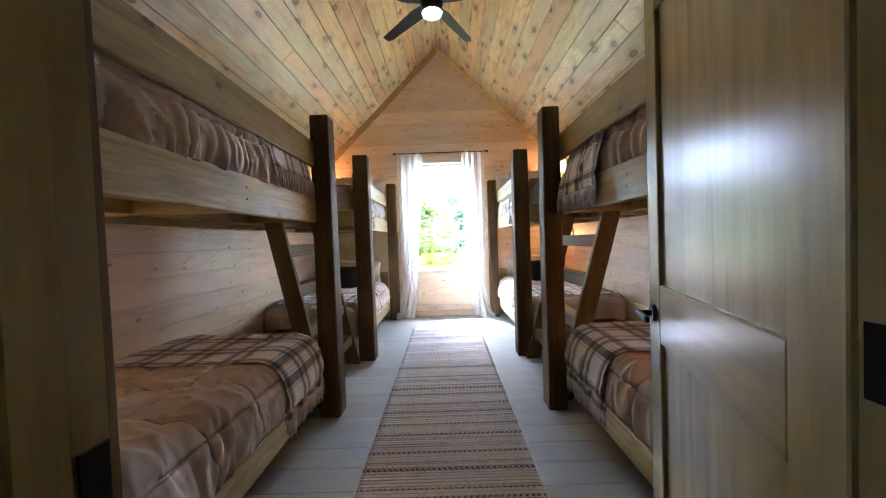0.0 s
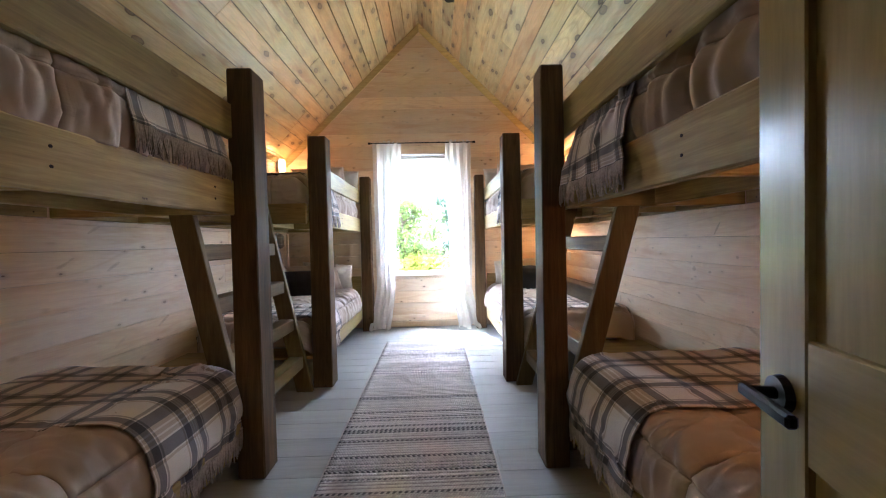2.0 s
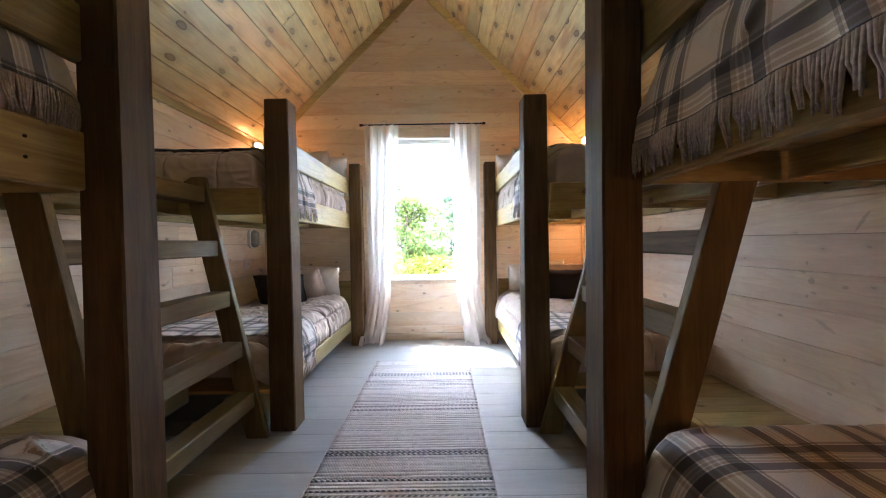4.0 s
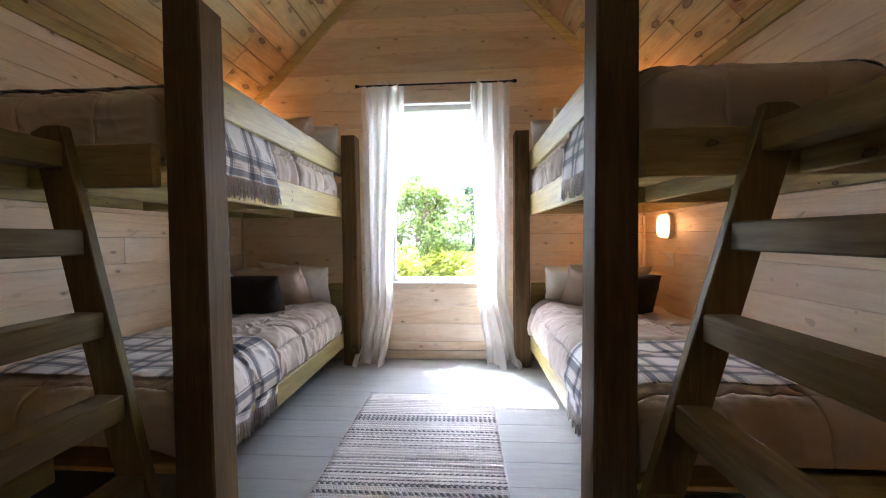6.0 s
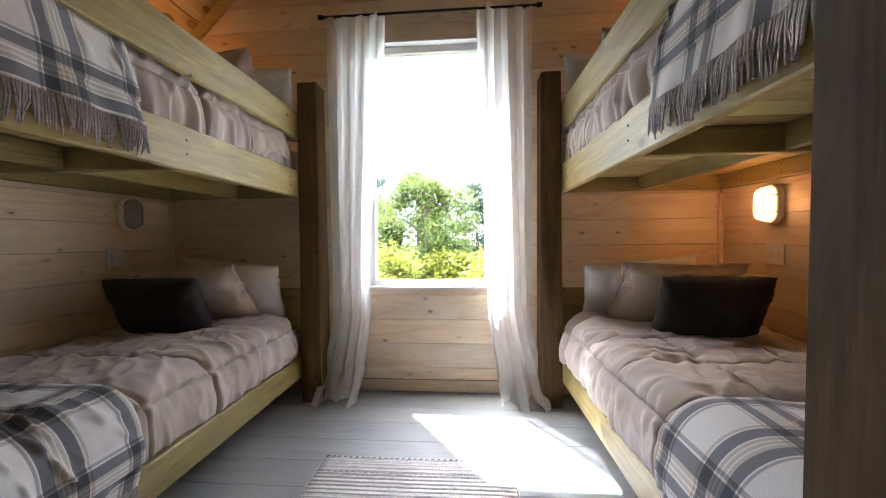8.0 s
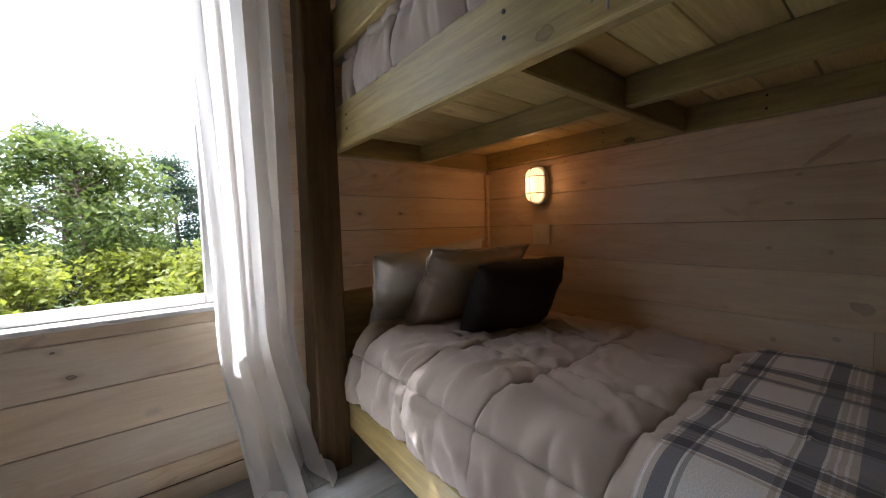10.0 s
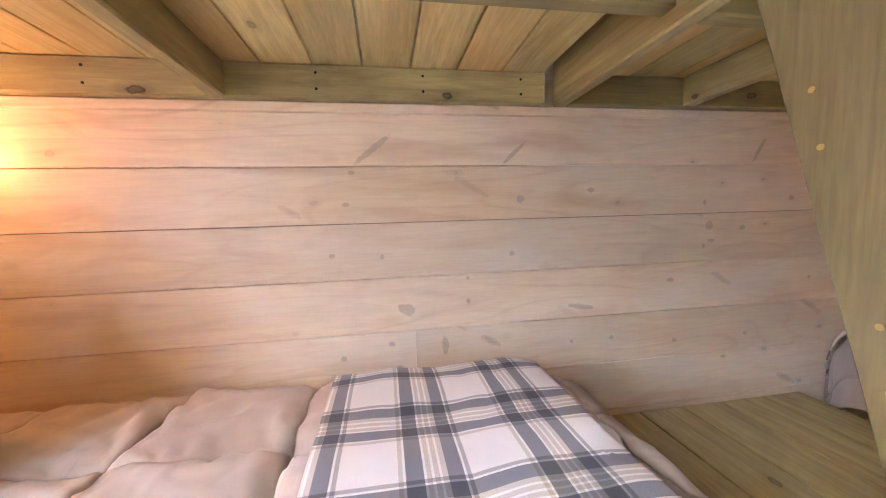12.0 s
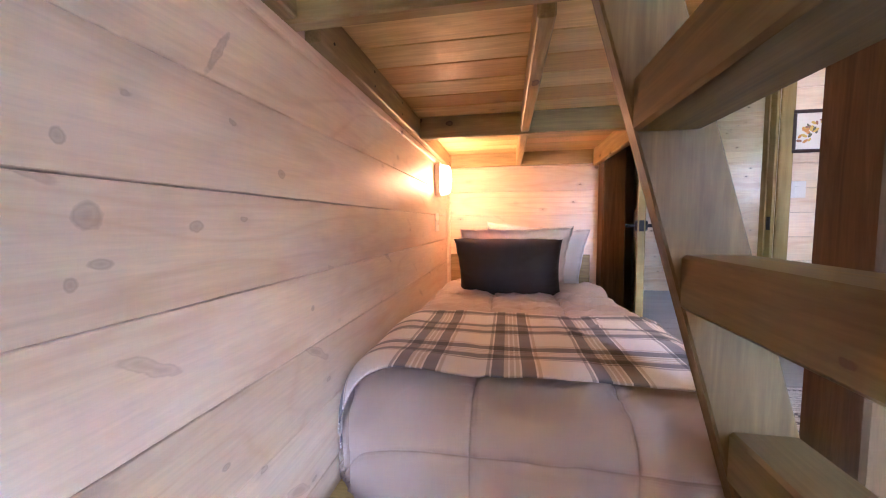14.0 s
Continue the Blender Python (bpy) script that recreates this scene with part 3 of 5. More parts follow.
# rake trim on the gables, corner strips, eave strips
trim = tagged(new("trim"), "stained pine trim strips along ceiling and corners", "trim", kind="structure")
for y0, y1 in ((YF - 0.02, YF - 0.0005), (YN + 0.0005, YN + 0.02)):
    for s in (-1, 1):
        w = 0.085 * math.hypot(1, SLOPE)
        prism("rake_trim", [(0, RIDGE - 0.002), (s * (WX - 0.001), roof_z(WX) - 0.002), (s * (WX - 0.001), roof_z(WX) - w), (0, RIDGE - w)], 1, y0, y1, deck_x, trim, 0.002)
for s in (-1, 1):
    box("eave_trim", s * (WX - 0.0005), s * (WX - 0.02), YN + 0.025, YF - 0.025, EAVE - 0.075, EAVE - 0.004, beam_y, trim, 0.003)
    for y in (YF, NY):
        d = -1 if y == YF else 1
        box("corner_strip", s * (WX - 0.0006), s * (WX - 0.026), y + d * 0.0006, y + d * 0.026, 0.085, 1.36, board_y, trim, 0.004)
        if y == YF:
            box("corner_strip", s * (WX - 0.0006), s * (WX - 0.026), y + d * 0.0006, y + d * 0.026, 1.50, EAVE - 0.09, board_y, trim, 0.004)
    box("ledger_strip", s * (WX - 0.0005), s * (WX - 0.014), YN + 0.03, YF - 0.03, 1.352, 1.381, board_y, trim, 0.003)

baseboard = tagged(new("baseboard"), "whitewashed pine baseboard along the walls", "baseboard", kind="structure")
box("board", -WX, WX, YF - 0.015, YF - 0.0005, 0.002, 0.082, board_x, baseboard, 0.003)
for s in (-1, 1):
    box("board", s * (WX - 0.0005), s * (WX - 0.015), YN, YF - 0.016, 0.002, 0.082, board_y, baseboard, 0.003)

# ---- window ----
window = thing("window_1", (0, YF, WIN_Z0), "tall white-framed window with clear glass and pale sill", "window", kind="structure")
FX0, FX1, FZ0, FZ1, FY = WIN_X0, WIN_X1, WIN_Z0, WIN_Z1, YF + 0.055
for nm, b in (("jamb_lining", (FX0, FX0 + 0.012, YF - 0.001, YF + 0.14, FZ0, FZ1)), ("jamb_lining", (FX1 - 0.012, FX1, YF - 0.001, YF + 0.14, FZ0, FZ1)),
              ("head_lining", (FX0, FX1, YF - 0.001, YF + 0.14, FZ1 - 0.012, FZ1))):
    box(nm, *b, white_paint, window, 0.002)
box("window_sill", FX0 - 0.005, FX1 + 0.005, YF - 0.012, YF + 0.14, FZ0 - 0.002, FZ0 + 0.018, white_paint, window, 0.004)
frame_part = tagged(box("window_frame", FX0 + 0.012, FX0 + 0.062, FY, FY + 0.06, FZ0 + 0.018, FZ1 - 0.012, white_plastic, window, 0.004))
box("frame_stile", FX1 - 0.062, FX1 - 0.012, FY, FY + 0.06, FZ0 + 0.018, FZ1 - 0.012, white_plastic, window, 0.004)
box("frame_rail", FX0 + 0.063, FX1 - 0.063, FY, FY + 0.06, FZ0 + 0.018, FZ0 + 0.055, white_plastic, window, 0.004)
box("frame_rail", FX0 + 0.063, FX1 - 0.063, FY, FY + 0.06, FZ1 - 0.062, FZ1 - 0.012, white_plastic, window, 0.004)
pane = box("pane", FX0 + 0.062, FX1 - 0.062, FY + 0.028, FY + 0.034, FZ0 + 0.054, FZ1 - 0.061, glass, window, 0.0)
pane.visible_shadow = False


def curtain(name, top0, top1, mid0, mid1, bot0, bot1, seed):
    """A linen panel with standing folds, gathered at the rod, that puddles a little on the floor."""
    rnd = random.Random(seed)
    ph = [rnd.uniform(0, 6.28) for _ in range(6)]
    y0, ztop = YF - 0.10, 2.60

    def fn(u, v):
        z = ztop * (1 - v) + 0.012 * v
        if v < 0.75:
            a = v / 0.75
            a = a * a * (3 - 2 * a)
            x0, x1 = top0 + (mid0 - top0) * a, top1 + (mid1 - top1) * a
        else:
            a = (v - 0.75) / 0.25
            a = a * a * (3 - 2 * a)
            x0, x1 = mid0 + (bot0 - mid0) * a, mid1 + (bot1 - mid1) * a
        w = x1 - x0
        amp = 0.034 * (0.5 + 0.9 * v)
        f = 3.6 + 0.3 * math.sin(v * 3 + ph[0])
        wave = math.sin(u * f * 6.283 + ph[1] + 0.8 * v) * (0.75 + 0.25 * math.sin(u * 9 + ph[2] + v * 2)) + 0.3 * math.sin(u * 31 + ph[3] + 3 * v) * (1.2 - v) + 0.25 * math.sin(u * 13 + ph[5] - 4 * v)
        y = y0 + amp * wave * (0.4 if v < 0.02 else 1.0) - 0.02 * v
        x = x0 + w * u + 0.012 * math.sin(u * f * 6.283 * 2 + ph[4])
        if v > 0.94:
            k = (v - 0.94) / 0.06
            y -= 0.20 * k * (0.6 + 0.4 * math.sin(u * 15 + ph[5]))
            z = max(0.006, z + 0.035 * k * (0.5 + 0.5 * math.sin(u * 11 + ph[2])))
        if v < 0.03:
            z += 0.02 * math.sin(u * 40 + ph[3])
        return (x, y, z)
    me = grid_mesh(name, 110, 90, fn)
    ob = finish(name, me, curtain_linen, None, "", True)
    return tagged(ob, "white sheer linen curtain panel gathered on a black rod", "curtain", "window curtains")


curtain("curtain", -0.665, -0.285, -0.645, -0.405, -0.74, -0.475, 3)
curtain("curtain", 0.325, 0.695, 0.385, 0.665, 0.455, 0.785, 8)
rod = thing("curtain_rod", (0, YF - 0.10, 2.585), "thin black metal curtain rod with small finials", "curtain rod")
bm = bmesh.new()
tube(bm, [(-0.70, YF - 0.10, 2.585), (0.72, YF - 0.10, 2.585)], 0.008, 10)
part("rod", bm, black_metal, rod, "", True)
for x in (-0.715, 0.735):
    bm = bmesh.new()
    bmesh.ops.create_cone(bm, cap_ends=True, segments=12, radius1=0.016, radius2=0.013, depth=0.035, matrix=pose(x, YF - 0.10, 2.585, 0, 90, 0))
    part("finial", bm, black_metal, rod)
for x in (-0.62, 0.64):
    box("bracket", x - 0.008, x + 0.008, YF - 0.11, YF - 0.0005, 2.572, 2.582, black_metal, rod, 0.002)

# ---- door, jambs, hall ----
door_frame = tagged(new("door_frame"), "stained pine door frame with casing and black strike plate", "door frame", kind="structure")
JY0, JY1 = YN - 0.125, YN + 0.004
box("jamb", DOOR_X0 - 0.0, DOOR_X0 + 0.02, JY0, JY1, 0, DOOR_H, door_z, door_frame, 0.003)
box("jamb", DOOR_X1 - 0.02, DOOR_X1, JY0, JY1, 0, DOOR_H, door_z, door_frame, 0.003)
box("jamb_head", DOOR_X0 + 0.021, DOOR_X1 - 0.021, JY0, JY1, DOOR_H - 0.02, DOOR_H, door_x, door_frame, 0.003)
box("stop", DOOR_X0 + 0.0205, DOOR_X0 + 0.032, JY0 + 0.02, YN - 0.05, 0, DOOR_H - 0.021, door_z, door_frame, 0.003)
box("strike_plate", DOOR_X0 + 0.0202, DOOR_X0 + 0.024, YN - 0.038, YN - 0.002, 0.905, 1.0, black_metal, door_frame, 0.001)
for y0, y1 in ((YN + 0.0005, YN + 0.018), (YN - 0.12 - 0.018, YN - 0.1205)):
    box("casing", DOOR_X0 - 0.085, DOOR_X0 - 0.001, y0, y1, 0.0, DOOR_H + 0.005, door_z, door_frame, 0.004)
    box("casing", DOOR_X1 + 0.001, DOOR_X1 + 0.085, y0, y1, 0.0, DOOR_H + 0.005, door_z, door_frame, 0.004)
    box("casing_head", DOOR_X0 - 0.085, DOOR_X1 + 0.085, y0, y1, DOOR_H + 0.006, DOOR_H + 0.095, door_x, door_frame, 0.004)

door = thing("door_1", (DOOR_X1 - 0.02, YN + 0.005, 0), "open stained pine panel door with black lever handles", "door", kind="structure")
DM = Matrix.Translation((DOOR_X1 - 0.02, YN + 0.012, 0)) @ Matrix.Rotation(radians(-16.0), 4, "Z")  # leaf runs along local +y, thickness along +x
LW, LT, LZ0, LZ1 = 0.86, 0.038, 0.012, 2.03


def leaf(name, x0, x1, y0, y1, z0, z1, material, parent, bevel=0.003, label=""):
    ob = box(name, x0, x1, y0, y1, z0, z1, material, None, bevel, label)
    ob.parent = parent
    ob.matrix_basis = Matrix.Translation(-parent.location) @ DM
    return ob


leaf("stile", 0, LT, 0.0, 0.115, LZ0, LZ1, door_z, door)
leaf("stile", 0, LT, LW - 0.115, LW, LZ0, LZ1, door_z, door)
leaf("rail", 0.0004, LT - 0.0004, 0.1153, LW - 0.1153, LZ0, 0.24, door_y, door)
leaf("rail", 0.0004, LT - 0.0004, 0.1153, LW - 0.1153, 0.86, 1.05, door_y, door)
leaf("rail", 0.0004, LT - 0.0004, 0.1153, LW - 0.1153, LZ1 - 0.115, LZ1, door_y, door)
leaf("panel", 0.012, LT - 0.012, 0.1145, LW - 0.1145, 0.239, 0.861, door_z, door, 0.0)
leaf("panel", 0.012, LT - 0.012, 0.1145, LW - 0.1145, 1.049, LZ1 - 0.1145, door_z, door, 0.0)
leaf("latch_plate", 0.007, LT - 0.007, LW + 0.0002, LW + 0.003, 0.92, 0.98, black_metal, door, 0.001)
for z in (0.22, 1.02, 1.82):
    box("hinge_leaf", DOOR_X1 - 0.0235, DOOR_X1 - 0.0202, YN - 0.05, YN - 0.006, z, z + 0.09, black_metal, door_frame, 0.001)
    bm = bmesh.new()
    tube(bm, [DM @ Vector((LT + 0.006, -0.004, z - 0.004)), DM @ Vector((LT + 0.006, -0.004, z + 0.094))], 0.006, 8)
    part("hinge_pin", bm, black_metal, door)
for sx, x in ((-1, 0.0), (1, LT)):
    bm = bmesh.new()
    bmesh.ops.create_cone(bm, cap_ends=True, segments=24, radius1=0.030, radius2=0.027, depth=0.012, matrix=DM @ pose(x + sx * 0.0065, LW - 0.065, 0.95, 0, 90 * sx, 0))
    rose = part("rose", bm, black_metal, door, "", False)
    bm = bmesh.new()
    tube(bm, [DM @ Vector((x + sx * 0.012, LW - 0.065, 0.95)), DM @ Vector((x + sx * 0.05, LW - 0.065, 0.95))], 0.010, 12)
    add_box(bm, x + sx * 0.042, x + sx * 0.058, LW - 0.175, LW - 0.05, 0.940, 0.960, 0.004, DM)
    part("lever", bm, black_metal, door)

# hall behind the doorway, walled round but for an unseen slot added for daylight
hall = tagged(structure("wall_hall", "whitewashed board walls of the hall", [
    (-HW, HW, HALL_Y - 0.12, HALL_Y - T, -0.1, 2.7), (HW, HW + 0.1, HALL_Y - 0.12, YN - 0.12, -0.1, 2.7), (-HW - 0.1, -HW, HALL_Y - 0.12, -0.9, -0.1, 2.7),
    (-HW - 0.1, -HW, -0.1, YN - 0.12, -0.1, 2.7), (-HW - 0.1, -HW, -0.9, -0.1, -0.1, 1.6), (-HW - 0.1, -HW, -0.9, -0.1, 1.78, 2.7),
    (WX + 0.14, HW + 0.1, YN - 0.12, YN, -0.1, 2.7), (-HW - 0.1, -WX - 0.14, YN - 0.12, YN, -0.1, 2.7)], board_x))
tagged(structure("ceiling_hall", "plain pine ceiling of the hall", [(-HW - 0.1, HW + 0.1, HALL_Y - 0.12, YN - 0.1205, 2.7, 2.8)], board_x))


# ---- bunks: posts, rails, joists, decks ----
def bunk(s, y0, y1, post_low, post_high, low_post_x, high_post_x, label):
    """Two posts, rails on the aisle side, joists and deck boards at two heights, between y0 and y1. s: -1 or 1, the side."""
    b = thing("bunk_bed", (s * 1.4, (y0 + y1) / 2, 0), label, "bunk bed", "built-in bunk beds")
    for (a, c), px in ((post_low, low_post_x), (post_high, high_post_x)):
        bm = bmesh.new()
        vs = add_box(bm, s * px[0], s * px[1], a, c, 0.0, 2.11, 0.007)
        for v in bm.verts:
            if v.co.z > 2.09:
                v.co.x += (s * (px[0] + px[1]) / 2 - v.co.x) * 0.10
                v.co.y += ((a + c) / 2 - v.co.y) * 0.10
        part("post", bm, post_z, b)
    x0, x1 = 0.852, 0.890
    box("side_rail", s * x0, s * x1, y0 + 0.014, y1 - 0.014, 1.366, 1.543, beam_y, b, 0.006)
    box("guard_rail", s * x0, s * x1, y0 + 0.014, y1 - 0.014, 1.755, 1.93, beam_y, b, 0.006)
    box("lower_side_rail", s * x0, s * x1, y0 + 0.014, y1 - 0.014, 0.165, 0.305, beam_y, b, 0.006)
    # dark discs on the rail face stand in for open bolt holes
    for zz in (1.486, 1.432):
        for yy in (y0 + 0.96, y1 - 0.30):
            bm = bmesh.new()
            bmesh.ops.create_cone(bm, cap_ends=True, segments=10, radius1=0.005, radius2=0.005, depth=0.002, matrix=pose(s * (x0 - 0.0008), yy, zz, 0, 90, 0))
            part("bolt_head", bm, black_metal, b)
    wall = WX - 0.0004
    foot_y = y0 - 0.0405 if y0 > 3 else y1 + 0.0005
    head_y = y1 - 0.040 if y0 > 3 else y0
    box("wall_ledger", s * (wall - 0.040), s * wall, y0 + 0.041, y1 - 0.041, 1.383, DECK, beam_y, b, 0.004)
    for k in range(7):
        for zz in (1.408, 1.452):
            bm = bmesh.new()
            bmesh.ops.create_cone(bm, cap_ends=True, segments=8, radius1=0.004, radius2=0.004, depth=0.0012, matrix=pose(s * (wall - 0.0405), y0 + 0.12 + k * 0.29 + 0.01 * (k % 3), zz, 0, 90, 0))
            part("screw_head", bm, black_metal, b)
    box("foot_rail", s * 0.892, s * wall, foot_y, foot_y + 0.039, 1.382, 1.548, beam_x, b, 0.005)
    box("head_rail", s * 0.891, s * wall, head_y + (-0.001 if y0 > 3 else 0.001), head_y + (0.039 if y0 > 3 else 0.041), 1.383, 1.50, beam_x, b, 0.005)
    ym = (y0 + y1) / 2 - (0.07 if y0 > 3 else 0.0)
    box("cross_joist", s * 0.891, s * (wall - 0.041), ym - 0.02, ym + 0.02, 1.376, DECK, beam_x, b, 0.005)
    for a, c in ((y0 + 0.042, ym - 0.021), (ym + 0.021, y1 - 0.042)):
        box("middle_joist", s * 1.38, s * 1.418, a, c, 1.383, DECK, beam_y, b, 0.004)
    y = y0 + 0.045
    k = 0
    while y < y1 - 0.06:
        c = min(y + 0.137, y1 - 0.043)
        box("deck_board", s * 0.893, s * (wall - 0.001), y, c - 0.004, DECK + 0.001, DECK + 0.019, deck_x, b, 0.002)
        y += 0.137
        k += 1
    # lower deck
    box("lower_deck", s * 0.891, s * wall, y0 + 0.002, y1 - 0.002, 0.245, 0.265, deck_x, b, 0.002)
    box("lower_ledger", s * (wall - 0.040), s * wall, y0 + 0.01, y1 - 0.01, 0.165, 0.2445, beam_y, b, 0.003)
    hb = head_y + (0.020 if y0 > 3 else 0.0)
    box("headboard", s * 0.895, s * (wall - 0.03), hb, hb + 0.018, 0.266, 0.74, beam_x, b, 0.004)
    return b


P1, P2 = (3.0, 3.15), (4.16, 4.31)
bunk(1, NY + 0.001, 3.15, (NY + 0.001, NY + 0.15), P1, (0.70, 0.851), (0.72, 0.851), "built-in timber bunk with dark posts beside the door wall")
bunk(-1, NY + 0.001, 3.15, (NY + 0.001, NY + 0.15), P1, (0.71, 0.851), (0.74, 0.851 + 0.03), "built-in timber bunk with dark posts beside the door wall")
bunk(1, 4.16, YF - 0.001, P2, (6.03, 6.18), (0.743, 0.906), (0.715, 0.851), "built-in timber bunk with dark posts beside the window")
bunk(-1, 4.16, YF - 0.001, P2, (6.03, 6.18), (0.722, 0.888), (0.705, 0.851), "built-in timber bunk with dark posts beside the window")


# ---- ladder bays ----
def ladder(s):
    b = thing("ladder", (s * 1.0, 3.65, 0), "leaning stained timber ladder between two bunks", "ladder", "bunk ladders")
    def cx(z):
        return 0.878 + 0.277 * z if s > 0 else 0.93 + 0.215 * z
    w = 0.066
    for a, c in ((3.152, 3.193), (4.080, 4.118)):
        st = prism("stringer", [(s * (cx(0) - w), 0.001), (s * (cx(0) + w), 0.001), (s * (cx(1.585) + w), 1.585), (s * (cx(1.61) + 0.01), 1.61), (s * (cx(1.61) - w), 1.61)], 1, a, c, lad_z, b, 0.004)
        if a > 3.5:
            for k, z in enumerate((1.198, 1.118, 0.89, 0.812, 0.58, 0.503)):
                bm = bmesh.new()
                bmesh.ops.create_cone(bm, cap_ends=True, segments=12, radius1=0.0044, radius2=0.0038, depth=0.003, matrix=pose(s * (cx(z) + 0.026 + 0.008 * (k % 2)), c + 0.0012, z, 90, 0, 0))
                part("screw", bm, brass, st)
    for top in (1.545, 1.222, 0.915, 0.605, 0.297):
        z = top - 0.05
        box("rung", s * (cx(z) - 0.05), s * (cx(z) + 0.06), 3.194, 4.079, top - 0.095, top, lad_y, b, 0.006)
    return b


def bay(s):
    b = thing("bay_platform", (s * 1.6, 3.65, 0), "low plank platform between two beds behind the ladder", "platform", "ladder bay platforms")
    wall = WX - 0.0004
    y = 3.153
    while y < 4.15:
        c = min(y + 0.172, 4.157)
        box("plank", s * 1.435, s * (wall - 0.016), y, c - 0.003, 0.305, 0.328, beam_x, b, 0.002)
        y += 0.172
    box("edge_beam", s * 1.395, s * 1.434, 3.153, 4.157, 0.20, 0.329, beam_y, b, 0.004)
    box("support", s * 1.42, s * 1.46, 3.60, 3.68, 0.0, 0.199, beam_y, b, 0.004)
    box("wall_ledger", s * (wall - 0.055), s * (wall - 0.016), 3.153, 4.157, 0.20, 0.3045, beam_y, b, 0.004)
    u = thing("bay_deck", (s * 1.6, 3.65, DECK), "small plank deck joining two upper bunks", "deck", "ladder bay decks")
    box("edge_beam", s * 1.395, s * 1.434, 3.195, 4.117, 1.383, DECK, beam_y, u, 0.004)
    box("wall_ledger", s * (wall - 0.040), s * wall, 3.195, 4.117, 1.383, DECK, beam_y, u, 0.004)
    box("cross_joist", s * 1.435, s * (wall - 0.041), 3.68, 3.72, 1.383, DECK, beam_x, u, 0.004)
    y = 3.195
    while y < 4.11:
        c = min(y + 0.143, 4.117)
        box("deck_board", s * 1.395, s * (wall - 0.001), y, c - 0.004, DECK + 0.001, DECK + 0.019, deck_x, u, 0.002)
        y += 0.143


for s in (-1, 1):
    ladder(s)
    bay(s)


# ---- bedding ----
def smooth(a, b, t):
    t = min(max((t - a) / (b - a), 0.0), 1.0)
    return t * t * (3 - 2 * t)


class Bed:
    """The soft upper surface of one bed: seat height, head and foot."""

    def __init__(self, s, head, foot, z_deck, lower, seed):
        self.s, self.head, self.foot, self.z0, self.lower, self.seed = s, head, foot, z_deck, lower, seed
        self.top = z_deck + (0.285 if lower else 0.30)
        self.xa = 0.888 if lower else 0.905   # aisle edge
        self.xw = WX - 0.012
        self.hem = 0.315 if lower else DECK + 0.06

    def section(self, u, lift=0.0):
        """Across the bed: u 0 at the aisle hem, 1 at the wall. Gives x and z."""
        r = 0.11
        w = self.xw - self.xa
        top = self.top
        drop = top - self.hem
        arc = [drop - r, r * 1.57, w - 2 * r, r * 1.57, 0.10]
        total = sum(arc)
        d = u * total
        cx = self.xa
        if d < arc[0]:
            k = d / arc[0]
            x, z = cx - 0.012 * math.sin(k * 3.1), self.hem + d
            nx, nz = -1, 0
        elif d < arc[0] + arc[1]:
            a = (d - arc[0]) / r
            x, z = cx + r - r * math.cos(a), top - r + r * math.sin(a)
            nx, nz = -math.cos(a), math.sin(a)
        elif d < sum(arc[:3]):
            x, z = cx + r + d - arc[0] - arc[1], top
            nx, nz = 0, 1
        elif d < sum(arc[:4]):
            a = (d - sum(arc[:3])) / r
            x, z = self.xw - r + r * math.sin(a), top - r + r * math.cos(a)
            nx, nz = math.sin(a), math.cos(a)
        else:
            x, z = self.xw, top - r - (d - sum(arc[:4]))
            nx, nz = 0.2, 0
        return x + nx * lift, z + nz * lift, nx, nz, d, total

    def bumps(self, x, y, d, soft=False):
        n = noise.noise
        sd = self.seed * 3.7
        q = 0.0
        # quilt squares
        ly = abs(y - self.head)
        a = abs(math.sin(math.pi * (ly - 0.95) / 0.335))
        b = abs(math.sin(math.pi * (d - 0.515) / 0.34))
        seam = min(a, b)
        if soft:
            return max(self.bumps(x, y, d) + 0.004, 0.036 + 0.006 * min(1.0, seam * 1.3) + 0.016 * n((x * 2.2 + sd, y * 2.2, sd)) + 0.008 * n((x * 5 + sd, y * 4, 3 + sd)) + 0.006 * abs(n((x * 5 + y * 3 + sd, y * 9, 4.0))))
        q += 0.019 * min(1.0, seam * 2.4) ** 0.5 - 0.011 * (1.0 - smooth(0.0, 0.10, seam))
        q += 0.010 * n((x * 2.2 + sd, y * 2.2, sd)) + 0.005 * n((x * 6 + sd, y * 5, 3 + sd))
        pull = 1.0 - min(1.0, seam * 1.6)
        q += (0.004 + 0.016 * pull) * n((x * 15 + sd, y * 22 - x * 8, sd)) + 0.012 * (1.0 - abs(n((x * 7 - y * 5 + sd, y * 3 + x * 4, 7.0)))) ** 7 + 0.006 * n((x * 12 + y * 10 + sd, y * 5 - x * 4, 2.0))
        side = 1.0 - smooth(0.05, 0.30, d)
        near = 1.0 - smooth(0.25, 0.95, d)
        fold = n((y * 8.5 + 0.9 * math.sin(d * 6 + y * 4) + 1.2 * n((y * 5, d * 3, sd)) + sd, d * 2.6, sd))
        q += 0.022 * (0.15 + 0.85 * near) * (0.35 + max(0.0, n((y * 3 + sd, d * 3, 2.5)) + 0.3)) * (1.0 - abs(fold)) ** 6
        crease = n((y * 12.0 + 1.3 * n((x * 4, y * 4, sd + 1)) + sd, d * 3.2, sd + 11.0))
        q += 0.013 * (0.1 + 0.9 * near) * max(0.0, 0.35 + n((y * 2.4, d * 2.4 + sd, 6.0))) * (1.0 - abs(crease)) ** 5
